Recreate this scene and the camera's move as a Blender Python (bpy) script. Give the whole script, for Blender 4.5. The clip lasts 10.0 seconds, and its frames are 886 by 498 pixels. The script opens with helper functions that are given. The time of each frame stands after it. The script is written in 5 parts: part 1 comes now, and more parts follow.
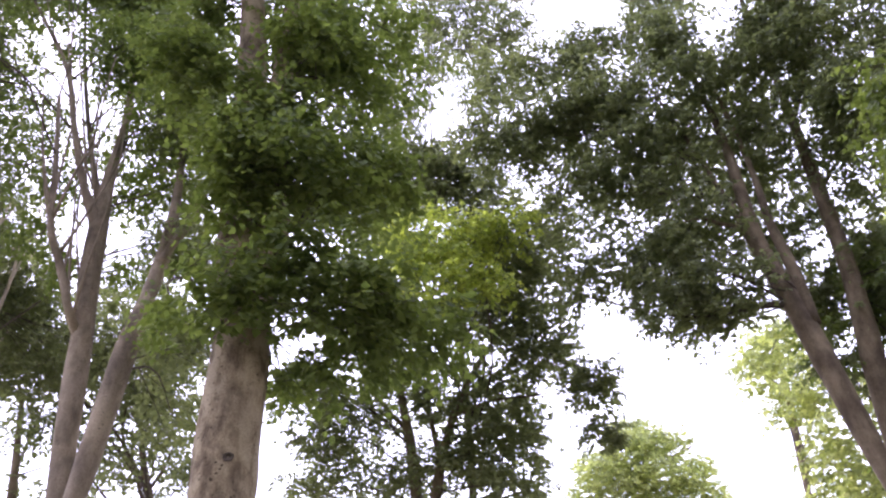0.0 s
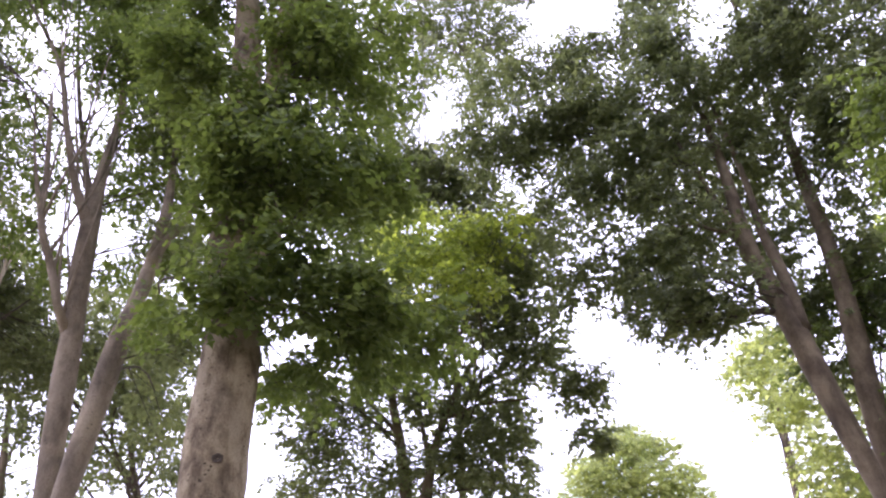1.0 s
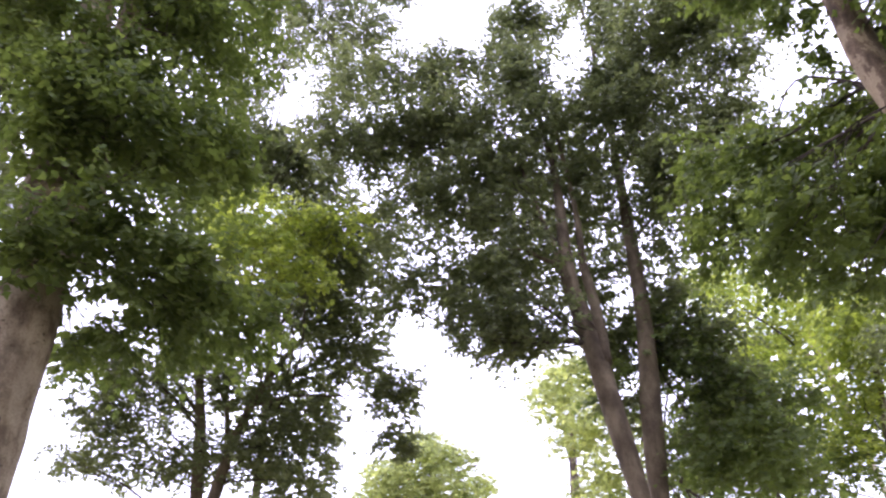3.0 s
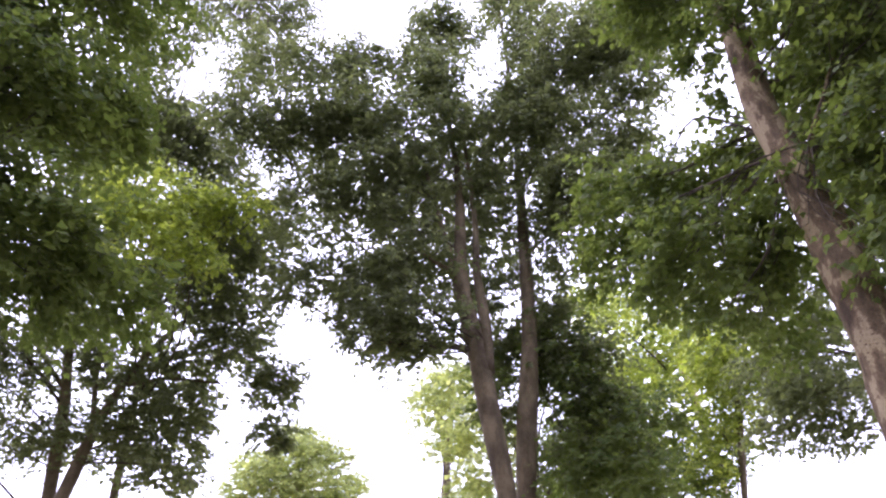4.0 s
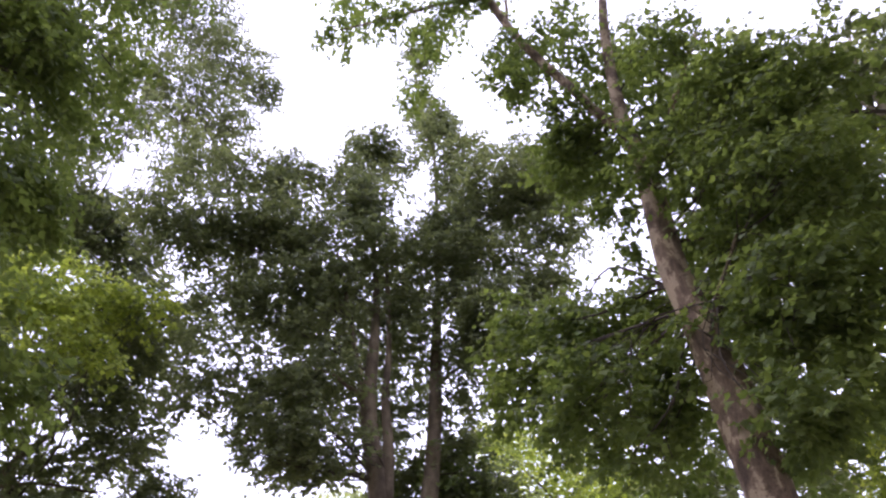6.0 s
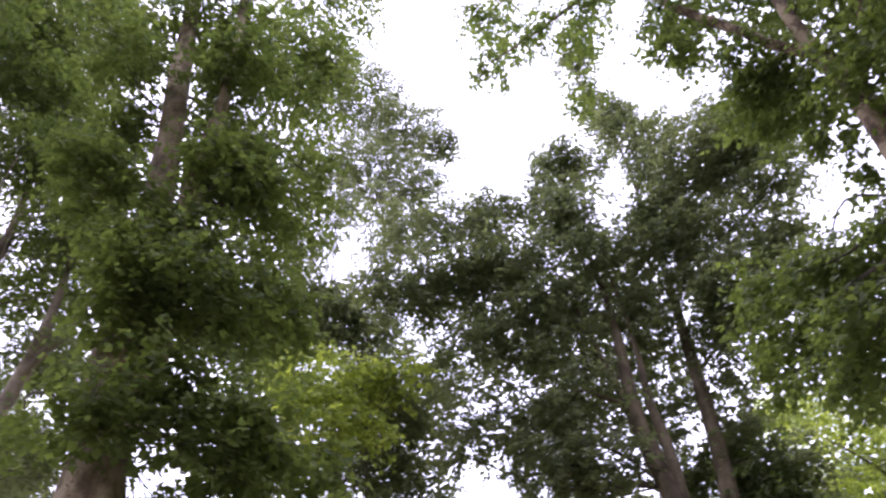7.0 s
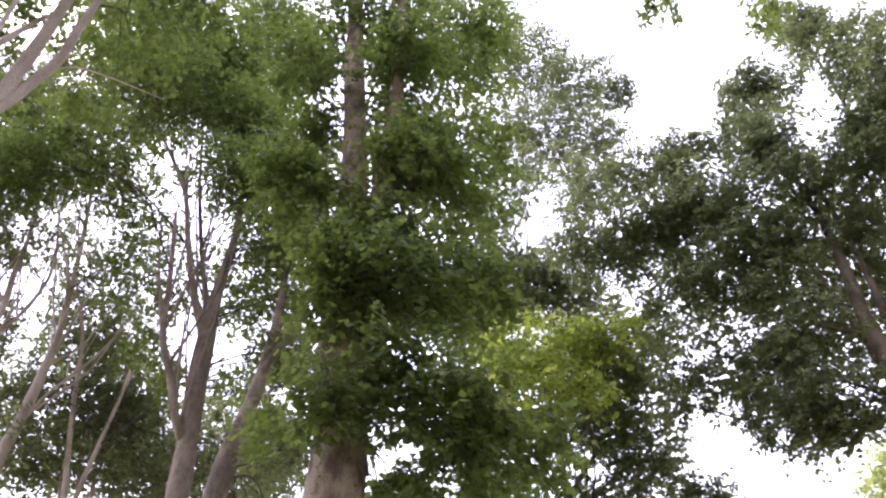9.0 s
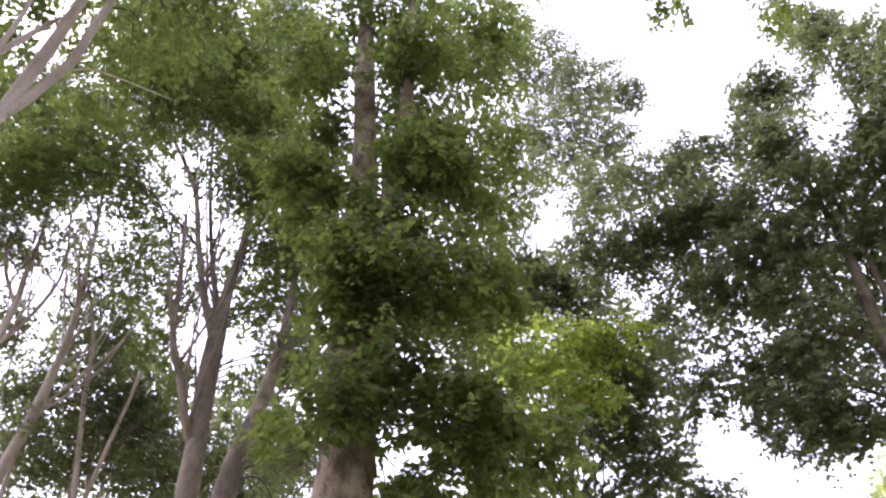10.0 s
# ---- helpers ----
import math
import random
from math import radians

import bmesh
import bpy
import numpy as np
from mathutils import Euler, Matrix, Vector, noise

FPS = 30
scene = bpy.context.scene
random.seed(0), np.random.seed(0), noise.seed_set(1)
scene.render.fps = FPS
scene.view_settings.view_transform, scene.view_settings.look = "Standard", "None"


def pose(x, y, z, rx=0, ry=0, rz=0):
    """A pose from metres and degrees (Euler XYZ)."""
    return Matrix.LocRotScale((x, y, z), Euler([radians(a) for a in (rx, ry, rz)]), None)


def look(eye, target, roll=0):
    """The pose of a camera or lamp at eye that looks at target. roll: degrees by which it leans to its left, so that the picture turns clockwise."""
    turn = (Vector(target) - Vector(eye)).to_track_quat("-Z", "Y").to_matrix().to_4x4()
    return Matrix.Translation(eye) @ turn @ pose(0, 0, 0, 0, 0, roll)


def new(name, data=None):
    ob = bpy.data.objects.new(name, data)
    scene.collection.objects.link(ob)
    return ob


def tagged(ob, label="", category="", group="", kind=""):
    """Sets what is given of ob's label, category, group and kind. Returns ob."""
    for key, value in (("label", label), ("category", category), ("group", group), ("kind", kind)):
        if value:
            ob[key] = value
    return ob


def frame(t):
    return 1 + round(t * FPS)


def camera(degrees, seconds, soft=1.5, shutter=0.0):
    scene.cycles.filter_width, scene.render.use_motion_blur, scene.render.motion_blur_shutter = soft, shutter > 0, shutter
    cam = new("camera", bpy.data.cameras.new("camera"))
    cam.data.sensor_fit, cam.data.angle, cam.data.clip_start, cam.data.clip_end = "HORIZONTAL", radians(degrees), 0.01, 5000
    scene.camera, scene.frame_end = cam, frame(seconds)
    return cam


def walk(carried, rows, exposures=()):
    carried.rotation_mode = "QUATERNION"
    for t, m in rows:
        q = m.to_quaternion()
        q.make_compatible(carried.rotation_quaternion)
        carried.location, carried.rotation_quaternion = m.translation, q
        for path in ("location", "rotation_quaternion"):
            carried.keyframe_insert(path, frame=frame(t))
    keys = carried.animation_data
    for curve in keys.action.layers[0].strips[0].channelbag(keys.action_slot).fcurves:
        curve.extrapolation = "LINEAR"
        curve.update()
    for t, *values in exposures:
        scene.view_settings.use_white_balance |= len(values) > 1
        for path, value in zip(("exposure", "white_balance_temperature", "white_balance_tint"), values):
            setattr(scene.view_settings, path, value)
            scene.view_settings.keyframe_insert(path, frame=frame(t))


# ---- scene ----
cam = camera(57.96, 10.0, soft=2.2, shutter=0.2)
# seconds, place, turn (a hand-held camera that stands still and looks up into the trees)
PATH = [
    (0, 0, 0, 1.6, 127.45, 4.54, 3.58), (0.5, 0, 0, 1.6, 127.59, 4.34, 3.35), (1, 0, 0, 1.6, 127.59, 4.37, 2.76),
    (1.5, 0, 0, 1.6, 127.59, 4.18, 1.74), (2, 0, 0, 1.6, 127.49, 3.99, -1.22),
    (2.5, 0, 0, 1.6, 127.03, 3.89, -7.3), (3, 0, 0, 1.6, 126.37, 4.06, -12.19),
    (3.2, 0, 0, 1.6, 125.93, 4.51, -14.47), (4.3, 0, 0, 1.6, 126.57, 2.48, -24.81),
    (4.5, 0, 0, 1.6, 127.92, 1.93, -27.36), (5, 0, 0, 1.6, 130.78, 1.88, -32.1),
    (5.2, 0, 0, 1.6, 132.1, 1.99, -32.94), (6.3, 0, 0, 1.6, 135.44, 3.47, -25.13),
    (6.5, 0, 0, 1.6, 136.61, 4.04, -18.14), (7, 0, 0, 1.6, 137.27, 4.45, -6.6),
    (7.5, 0, 0, 1.6, 135.49, 2.97, 2.04), (8, 0, 0, 1.6, 135.32, 1.69, 6.53),
    (8.5, 0, 0, 1.6, 135.36, 0.81, 8.44), (9, 0, 0, 1.6, 135.39, 0.44, 9.17),
    (9.5, 0, 0, 1.6, 135.51, 0.16, 9.38), (10, 0, 0, 1.6, 135.57, -0.24, 9.43)]
walk(cam, [(t, pose(x, y, z, rx, ry, rz)) for t, x, y, z, rx, ry, rz in PATH], exposures=[(0.0, 1.46, 5630, 37), (4.5, 1.4, 5630, 37), (6.4, 0.96, 5630, 37), (8.0, 1.4, 5630, 37), (10.0, 1.4, 5630, 37)])

# ---------------------------------------------------------------- light: bright thin overcast
SUN_TURN, SUN_HIGH = -58.0, 56.0    # degrees: to the right of +y, above the horizon
world = bpy.data.worlds.new("overcast_sky")
scene.world = world
world.use_nodes = True
wn = world.node_tree
sky = wn.nodes.new("ShaderNodeTexSky")
sky.sky_type, sky.sun_disc = "NISHITA", False
sky.sun_elevation, sky.sun_rotation = radians(SUN_HIGH), radians(SUN_TURN)
sky.air_density, sky.dust_density = 1.0, 3.0
veil = wn.nodes.new("ShaderNodeMix")     # cloud veil over the blue
veil.data_type = "RGBA"
veil.inputs[0].default_value = 0.75
veil.inputs[7].default_value = (13.5, 13.7, 14.3, 1)
wn.links.new(sky.outputs[0], veil.inputs[6])
bg = wn.nodes["Background"]
bg.inputs[1].default_value = 0.1
wn.links.new(veil.outputs[2], bg.inputs[0])
sun = new("sun", bpy.data.lights.new("sun", "SUN"))
sun.data.energy, sun.data.angle, sun.data.color = 0.7, radians(18), (1.0, 0.96, 0.9)
a, e = radians(SUN_TURN), radians(SUN_HIGH)
sun.matrix_basis = look((math.sin(a) * math.cos(e) * 60, math.cos(a) * math.cos(e) * 60, math.sin(e) * 60), (0, 0, 0))

# ---------------------------------------------------------------- materials
def nodes_of(name):
    m = bpy.data.materials.new(name)
    m.use_nodes = True
    nt = m.node_tree
    for n in list(nt.nodes):
        nt.nodes.remove(n)
    out = nt.nodes.new("ShaderNodeOutputMaterial")
    return m, nt, out


def ramp(nt, fac, stops):
    r = nt.nodes.new("ShaderNodeValToRGB")
    el = r.color_ramp.elements
    while len(el) < len(stops):
        el.new(0.5)
    for e, (p, c) in zip(el, stops):
        e.position, e.color = p, (*c, 1)
    nt.links.new(fac, r.inputs[0])
    return r.outputs[0]


def noise_tex(nt, vec, scale, detail=4.0, rough=0.55):
    n = nt.nodes.new("ShaderNodeTexNoise")
    n.inputs["Scale"].default_value, n.inputs["Detail"].default_value = scale, detail
    n.inputs["Roughness"].default_value = rough
    nt.links.new(vec, n.inputs["Vector"])
    return n.outputs[0]


def mix_rgb(nt, fac, a, b, mode="MIX"):
    m = nt.nodes.new("ShaderNodeMix")
    m.data_type, m.blend_type = "RGBA", mode
    for sock, v in ((m.inputs[0], fac), (m.inputs[6], a), (m.inputs[7], b)):
        if isinstance(v, (int, float)):
            sock.default_value = v
        elif isinstance(v, tuple):
            sock.default_value = (*v, 1)
        else:
            nt.links.new(v, sock)
    return m.outputs[2]


def leaf_material(name, dark, mid, bright, through_tint, single=False):
    """Broad leaves: satin upper face, light passing through the blade, each leaf its own green."""
    m, nt, out = nodes_of(name)
    geo = nt.nodes.new("ShaderNodeNewGeometry")
    tex = nt.nodes.new("ShaderNodeTexCoord")
    vary = nt.nodes.new("ShaderNodeObjectInfo").outputs["Random"] if single else geo.outputs["Random Per Island"]
    each = ramp(nt, vary, [(0.0, dark), (0.55, mid), (1.0, bright)])
    patch = noise_tex(nt, tex.outputs["Object"], 0.9, 2.0)
    patch_c = ramp(nt, patch, [(0.3, (0.84, 0.85, 0.86)), (0.7, (1.15, 1.13, 1.05))])
    col = mix_rgb(nt, 1.0, each, patch_c, "MULTIPLY")
    p = nt.nodes.new("ShaderNodeBsdfPrincipled")
    p.inputs["Roughness"].default_value = 0.62
    p.inputs["Specular IOR Level"].default_value = 0.12
    nt.links.new(col, p.inputs["Base Color"])
    tr = nt.nodes.new("ShaderNodeBsdfTranslucent")
    nt.links.new(mix_rgb(nt, 1.0, col, through_tint, "MULTIPLY"), tr.inputs["Color"])
    add = nt.nodes.new("ShaderNodeAddShader")
    nt.links.new(p.outputs[0], add.inputs[0])
    nt.links.new(tr.outputs[0], add.inputs[1])
    nt.links.new(add.outputs[0], out.inputs[0])
    return m


def bark_material(name, pale, mid, dark, patch_scale, low, high, bump=0.25, pits=0.5, crisp=0.5):
    """Flaking plane bark: pale fresh plates among older dull ones, pitted with dark lenticels, over a fine grain.
    low and high bound the plates in the patch noise; crisp sharpens their rims."""
    m, nt, out = nodes_of(name)
    tex = nt.nodes.new("ShaderNodeTexCoord")
    mp = nt.nodes.new("ShaderNodeMapping")
    mp.inputs["Scale"].default_value = (1, 1, 0.5)
    nt.links.new(tex.outputs["Object"], mp.inputs["Vector"])
    big = noise_tex(nt, mp.outputs[0], patch_scale, 6.0, 0.62)
    cloud = noise_tex(nt, tex.outputs["Object"], 1.3, 3.0, 0.5)
    fine = noise_tex(nt, tex.outputs["Object"], 45.0, 5.0, 0.65)
    half = (low + high) / 2
    near = half + (high - half) * (1 - crisp)
    base = ramp(nt, big, [(low, dark), (half, mid), (near + 0.001, pale), (1.0, pale)])
    tone = ramp(nt, cloud, [(0.3, (0.72, 0.70, 0.70)), (0.7, (1.12, 1.1, 1.05))])
    col = mix_rgb(nt, 1.0, base, tone, "MULTIPLY")
    speck = ramp(nt, fine, [(0.3, (0.7, 0.68, 0.65)), (0.55, (1, 1, 1)), (0.8, (1.08, 1.07, 1.04))])
    col = mix_rgb(nt, 1.0, col, speck, "MULTIPLY")
    # lenticels and pits, gathered in loose drifts
    mp2 = nt.nodes.new("ShaderNodeMapping")
    mp2.inputs["Scale"].default_value = (1, 1, 1.5)
    nt.links.new(tex.outputs["Object"], mp2.inputs["Vector"])
    vor = nt.nodes.new("ShaderNodeTexVoronoi")
    vor.inputs["Scale"].default_value = 15.0
    nt.links.new(mp2.outputs[0], vor.inputs["Vector"])
    spot = ramp(nt, vor.outputs["Distance"], [(0.14, (1, 1, 1)), (0.30, (0, 0, 0))])
    drift = ramp(nt, noise_tex(nt, mp.outputs[0], 3.2, 3.0), [(0.48, (0, 0, 0)), (0.62, (1, 1, 1))])
    pit = mix_rgb(nt, 1.0, spot, drift, "MULTIPLY")
    pit_amount = nt.nodes.new("ShaderNodeMath")
    pit_amount.operation = "MULTIPLY"
    pit_amount.inputs[1].default_value = pits
    nt.links.new(pit, pit_amount.inputs[0])
    col = mix_rgb(nt, pit_amount.outputs[0], col, (dark[0] * 0.4, dark[1] * 0.38, dark[2] * 0.35))
    p = nt.nodes.new("ShaderNodeBsdfPrincipled")
    p.inputs["Roughness"].default_value = 0.85
    p.inputs["Specular IOR Level"].default_value = 0.2
    nt.links.new(col, p.inputs["Base Color"])
    height = nt.nodes.new("ShaderNodeMath")
    height.operation = "MULTIPLY_ADD"
    height.inputs[1].default_value = 0.5
    nt.links.new(fine, height.inputs[0])
    nt.links.new(big, height.inputs[2])
    sunk = nt.nodes.new("ShaderNodeMath")
    sunk.operation = "SUBTRACT"
    nt.links.new(height.outputs[0], sunk.inputs[0])
    nt.links.new(pit_amount.outputs[0], sunk.inputs[1])
    bp = nt.nodes.new("ShaderNodeBump")
    bp.inputs["Strength"].default_value, bp.inputs["Distance"].default_value = bump, 0.03
    nt.links.new(sunk.outputs[0], bp.inputs["Height"])
    nt.links.new(bp.outputs[0], p.inputs["Normal"])
    nt.links.new(p.outputs[0], out.inputs[0])
    return m


def ground_material():
    m, nt, out = nodes_of("park_ground")
    tex = nt.nodes.new("ShaderNodeTexCoord")
    a = noise_tex(nt, tex.outputs["Object"], 0.35, 6.0, 0.6)
    b = noise_tex(nt, tex.outputs["Object"], 30.0, 6.0, 0.7)
    c1 = ramp(nt, a, [(0.36, (0.08, 0.11, 0.04)), (0.5, (0.18, 0.155, 0.10)), (0.74, (0.27, 0.23, 0.16))])
    c2 = ramp(nt, b, [(0.3, (0.6, 0.6, 0.6)), (0.7, (1.25, 1.25, 1.2))])
    p = nt.nodes.new("ShaderNodeBsdfPrincipled")
    p.inputs["Roughness"].default_value = 0.95
    nt.links.new(mix_rgb(nt, 1.0, c1, c2, "MULTIPLY"), p.inputs["Base Color"])
    nt.links.new(p.outputs[0], out.inputs[0])
    return m


# greyer green: lens haze over the darker crowns is put into the leaf colour
LEAF_HAZE_GREY = leaf_material("plane_leaf_haze_grey", (0.060, 0.070, 0.038), (0.068, 0.079, 0.042), (0.085, 0.097, 0.049), (1.85, 1.85, 1.05))
LEAF_DARK = leaf_material("plane_leaf_dark", (0.052, 0.070, 0.026), (0.060, 0.079, 0.030), (0.078, 0.099, 0.036), (1.95, 1.95, 0.82))
LEAF_SINGLE = leaf_material("plane_leaf_single", (0.052, 0.070, 0.026), (0.060, 0.079, 0.030), (0.078, 0.099, 0.036), (1.95, 1.95, 0.82), True)
# brighter yellow-green: the sun on these crowns is painted into the leaf colour
LEAF_SUNLIT = leaf_material("plane_leaf_sunlit", (0.080, 0.100, 0.032), (0.110, 0.132, 0.039), (0.168, 0.19, 0.052), (2.5, 2.5, 0.9))
# paler green: haze over the distant crowns is mixed into the leaf colour
LEAF_HAZE_PALE = leaf_material("far_leaf_haze_pale", (0.092, 0.108, 0.05), (0.118, 0.134, 0.058), (0.165, 0.178, 0.076), (2.7, 2.65, 1.6))
BARK_TAN = bark_material("bark_tan", (0.46, 0.385, 0.255), (0.35, 0.285, 0.18), (0.17, 0.13, 0.082), 4.2, 0.39, 0.62, 0.9, 1.0, 0.35)
BARK_MOTTLED = bark_material("bark_mottled", (0.42, 0.335, 0.215), (0.235, 0.172, 0.11), (0.10, 0.073, 0.05), 5.0, 0.36, 0.68, 0.8, 0.7, 0.82)
BARK_YOUNG = bark_material("bark_young", (0.14, 0.115, 0.09), (0.11, 0.09, 0.07), (0.08, 0.065, 0.05), 5.0, 0.36, 0.64, 0.3, 0.3, 0.3)
BARK_PALE = bark_material("bark_pale", (0.64, 0.56, 0.44), (0.58, 0.50, 0.38), (0.46, 0.38, 0.28), 2.4, 0.34, 0.62, 0.25, 0.3, 0.2)
BARK_GREY = bark_material("bark_grey", (0.255, 0.205, 0.135), (0.195, 0.155, 0.10), (0.115, 0.09, 0.06), 3.0, 0.36, 0.64, 0.4, 0.5, 0.3)
BARK_DUN = bark_material("bark_dun", (0.36, 0.30, 0.215), (0.29, 0.24, 0.17), (0.17, 0.138, 0.098), 3.0, 0.36, 0.64, 0.5, 0.8, 0.3)


# ---------------------------------------------------------------- building blocks
def mesh_object(name, verts, faces, material, parent=None, smooth=True, label=""):
    me = bpy.data.meshes.new(name)
    me.from_pydata(verts, [], faces)
    me.polygons.foreach_set("use_smooth", [smooth] * len(me.polygons))
    me.materials.append(material)
    me.update()
    ob = new(name, me)
    if parent is not None:
        ob.parent = parent
        ob.matrix_parent_inverse = parent.matrix_basis.inverted()
    if label:
        tagged(ob, label)
    return ob


def glide(points, per=6):
    """A smooth run through rows of (x, y, z, r), paced by the length between them."""
    p = np.array(points, float)
    s = np.concatenate([[0], np.cumsum(np.linalg.norm(np.diff(p[:, :3], axis=0), axis=1) + 1e-6)])
    slope = np.gradient(p, s, axis=0) if len(p) > 2 else np.repeat((p[1:] - p[:1]) / s[1], 2, 0)
    res = []
    for i in range(len(p) - 1):
        h = s[i + 1] - s[i]
        for u in np.linspace(0, 1, per, endpoint=False):
            res.append((2 * u**3 - 3 * u**2 + 1) * p[i] + (u**3 - 2 * u**2 + u) * h * slope[i]
                       + (3 * u**2 - 2 * u**3) * p[i + 1] + (u**3 - u**2) * h * slope[i + 1])
    res.append(p[-1])
    res = np.array(res)
    res[:, 3] = np.maximum(res[:, 3], 0.003)
    return res


def tube(path, sides, rng, rough=0.06):
    """A tapering limb along rows of (x, y, z, r): vertices and faces, closed at both ends."""
    pts, rad = path[:, :3], path[:, 3]
    n = len(pts)
    tang = np.gradient(pts, axis=0)
    tang /= np.linalg.norm(tang, axis=1)[:, None] + 1e-9
    side = np.cross(tang[0], (0.31, 0.95, 0.02))
    verts = []
    phase = rng.uniform(0, 6.28, 3)
    for i in range(n):
        side = side - tang[i] * (side @ tang[i])
        side /= np.linalg.norm(side) + 1e-9
        other = np.cross(tang[i], side)
        for k in range(sides):
            a = 2 * math.pi * k / sides
            bulge = 1 + rough * (math.sin(2 * a + phase[0] + 0.35 * i) + 0.6 * math.sin(3 * a + phase[1] - 0.5 * i))
            verts.append(pts[i] + rad[i] * bulge * (math.cos(a) * side + math.sin(a) * other))
    faces = [(i * sides + k, i * sides + (k + 1) % sides, (i + 1) * sides + (k + 1) % sides, (i + 1) * sides + k)
             for i in range(n - 1) for k in range(sides)]
    faces += [tuple(reversed(range(sides))), tuple((n - 1) * sides + k for k in range(sides))]
    return verts, faces


# leaf blades one unit long, base at the origin, slightly cupped: five-lobed for the nearer trees, three-lobed for the others
PALMATE = (np.array([(0, 0, 0), (0.40, 0.02, -0.10), (0.30, 0.30, -0.03), (0.58, 0.52, -0.14), (0.22, 0.56, 0.0), (0, 1.0, -0.16),
                     (-0.22, 0.56, 0.0), (-0.58, 0.52, -0.14), (-0.30, 0.30, -0.03), (-0.40, 0.02, -0.10)]),
           np.array([(0, 1, 2), (2, 3, 4), (0, 2, 4), (0, 4, 5), (0, 5, 6), (0, 6, 8), (6, 7, 8), (0, 8, 9)]))
LOBED = (np.array([(0, 0, 0), (0.52, 0.30, -0.09), (0.27, 0.56, 0.0), (0, 1.0, -0.14), (-0.27, 0.56, 0.0), (-0.52, 0.30, -0.09)]),
         np.array([(0, 1, 2), (0, 2, 3), (0, 3, 4), (0, 4, 5)]))
KITE = (np.array([(0, 0, 0), (0.42, 0.42, -0.10), (0, 1.0, -0.05), (-0.42, 0.42, -0.10)]), np.array([(0, 1, 2), (0, 2, 3)]))


def blade_area(blade):
    p, f = blade
    return sum(0.5 * np.linalg.norm(np.cross(p[j] - p[i], p[k] - p[i])) for i, j, k in f)


def leaf_mesh(name, places, sizes, yaw, rng, droop, blade):
    """One mesh of many leaves of the given blade, each pointing along its yaw and hanging by about droop degrees."""
    n = len(places)
    tilt = np.radians(rng.normal(droop, 22, n))
    roll = np.radians(rng.normal(0, 26, n))
    cy, sy, ct, st, cr, sr = np.cos(yaw), np.sin(yaw), np.cos(tilt), np.sin(tilt), np.cos(roll), np.sin(roll)
    ahead = np.stack([cy * ct, sy * ct, -st], 1)
    level = np.stack([-sy, cy, 0 * cy], 1)
    up = np.cross(ahead, level)
    right = level * cr[:, None] + up * sr[:, None]
    norm = np.cross(right, ahead)
    shape, fan = blade
    lobes = shape[None] * (1 + rng.normal(0, 0.09, (n, len(shape), 1)))
    v = (lobes[:, :, 0:1] * right[:, None] + lobes[:, :, 1:2] * ahead[:, None] + lobes[:, :, 2:3] * norm[:, None])
    v = v * sizes[:, None, None] + places[:, None]
    k, t = len(shape), len(fan)
    tris = (fan[None] + (np.arange(n) * k)[:, None, None]).reshape(-1)
    me = bpy.data.meshes.new(name)
    me.vertices.add(n * k)
    me.vertices.foreach_set("co", v.reshape(-1))
    me.loops.add(n * t * 3)
    me.loops.foreach_set("vertex_index", tris.astype(np.int32))
    me.polygons.add(n * t)
    me.polygons.foreach_set("loop_start", np.arange(n * t, dtype=np.int32) * 3)
    me.update(calc_edges=True)
    return me


def in_gap(points):
    """True for the points that lie where no foliage grows: light wells between the crowns (x, y, z, radius)."""
    hit = np.zeros(len(points), bool)
    for x, y, z, r in GAPS:
        hit |= ((points - (x, y, z)) ** 2).sum(1) < r * r
    return hit


def tufts(p):
    """A smooth field from 0 to 1 with swells about half a metre wide."""
    x, y, z = p[:, 0] * 5.1, p[:, 1] * 4.7, p[:, 2] * 4.3
    return 0.5 + 0.25 * (np.sin(x + 1.6 * np.sin(0.7 * y + 0.4 * z)) + np.sin(z + 1.7 * np.sin(0.6 * x - 0.5 * y)))


def shoots_in(rng, c, rh, rv, axis, count):
    """Leafy shoots through a bough: where each starts, the way it sets out (away from the trunk's axis) and its length."""
    u = rng.normal(0, 1, (count, 3))
    u /= np.linalg.norm(u, axis=1)[:, None]
    start = c + u * rng.uniform(0, 1, (count, 1)) ** 0.42 * (rh, rh, rv) * 0.92
    out = np.arctan2(c[1] - axis[1], c[0] - axis[0])
    side = np.arctan2(u[:, 1], u[:, 0])
    yaw = np.where(rng.random(count) < 0.5, out, side) + rng.normal(0, 0.7, count)
    rise = np.radians(rng.normal(16, 22, count))
    way = np.stack([np.cos(yaw) * np.cos(rise), np.sin(yaw) * np.cos(rise), np.sin(rise)], 1)
    return start, way, rng.uniform(0.22, 0.75, count) * min(1.0, 0.45 + 0.7 * min(rh, rv)), yaw


def single_leaf(kept=[]):
    """The one mesh that all free leaves share."""
    if not kept:
        me = bpy.data.meshes.new("leaf")
        me.from_pydata([tuple(v) for v in PALMATE[0]], [], [tuple(f) for f in PALMATE[1].tolist()])
        me.materials.append(LEAF_SINGLE)
        kept.append(me)
    return kept[0]


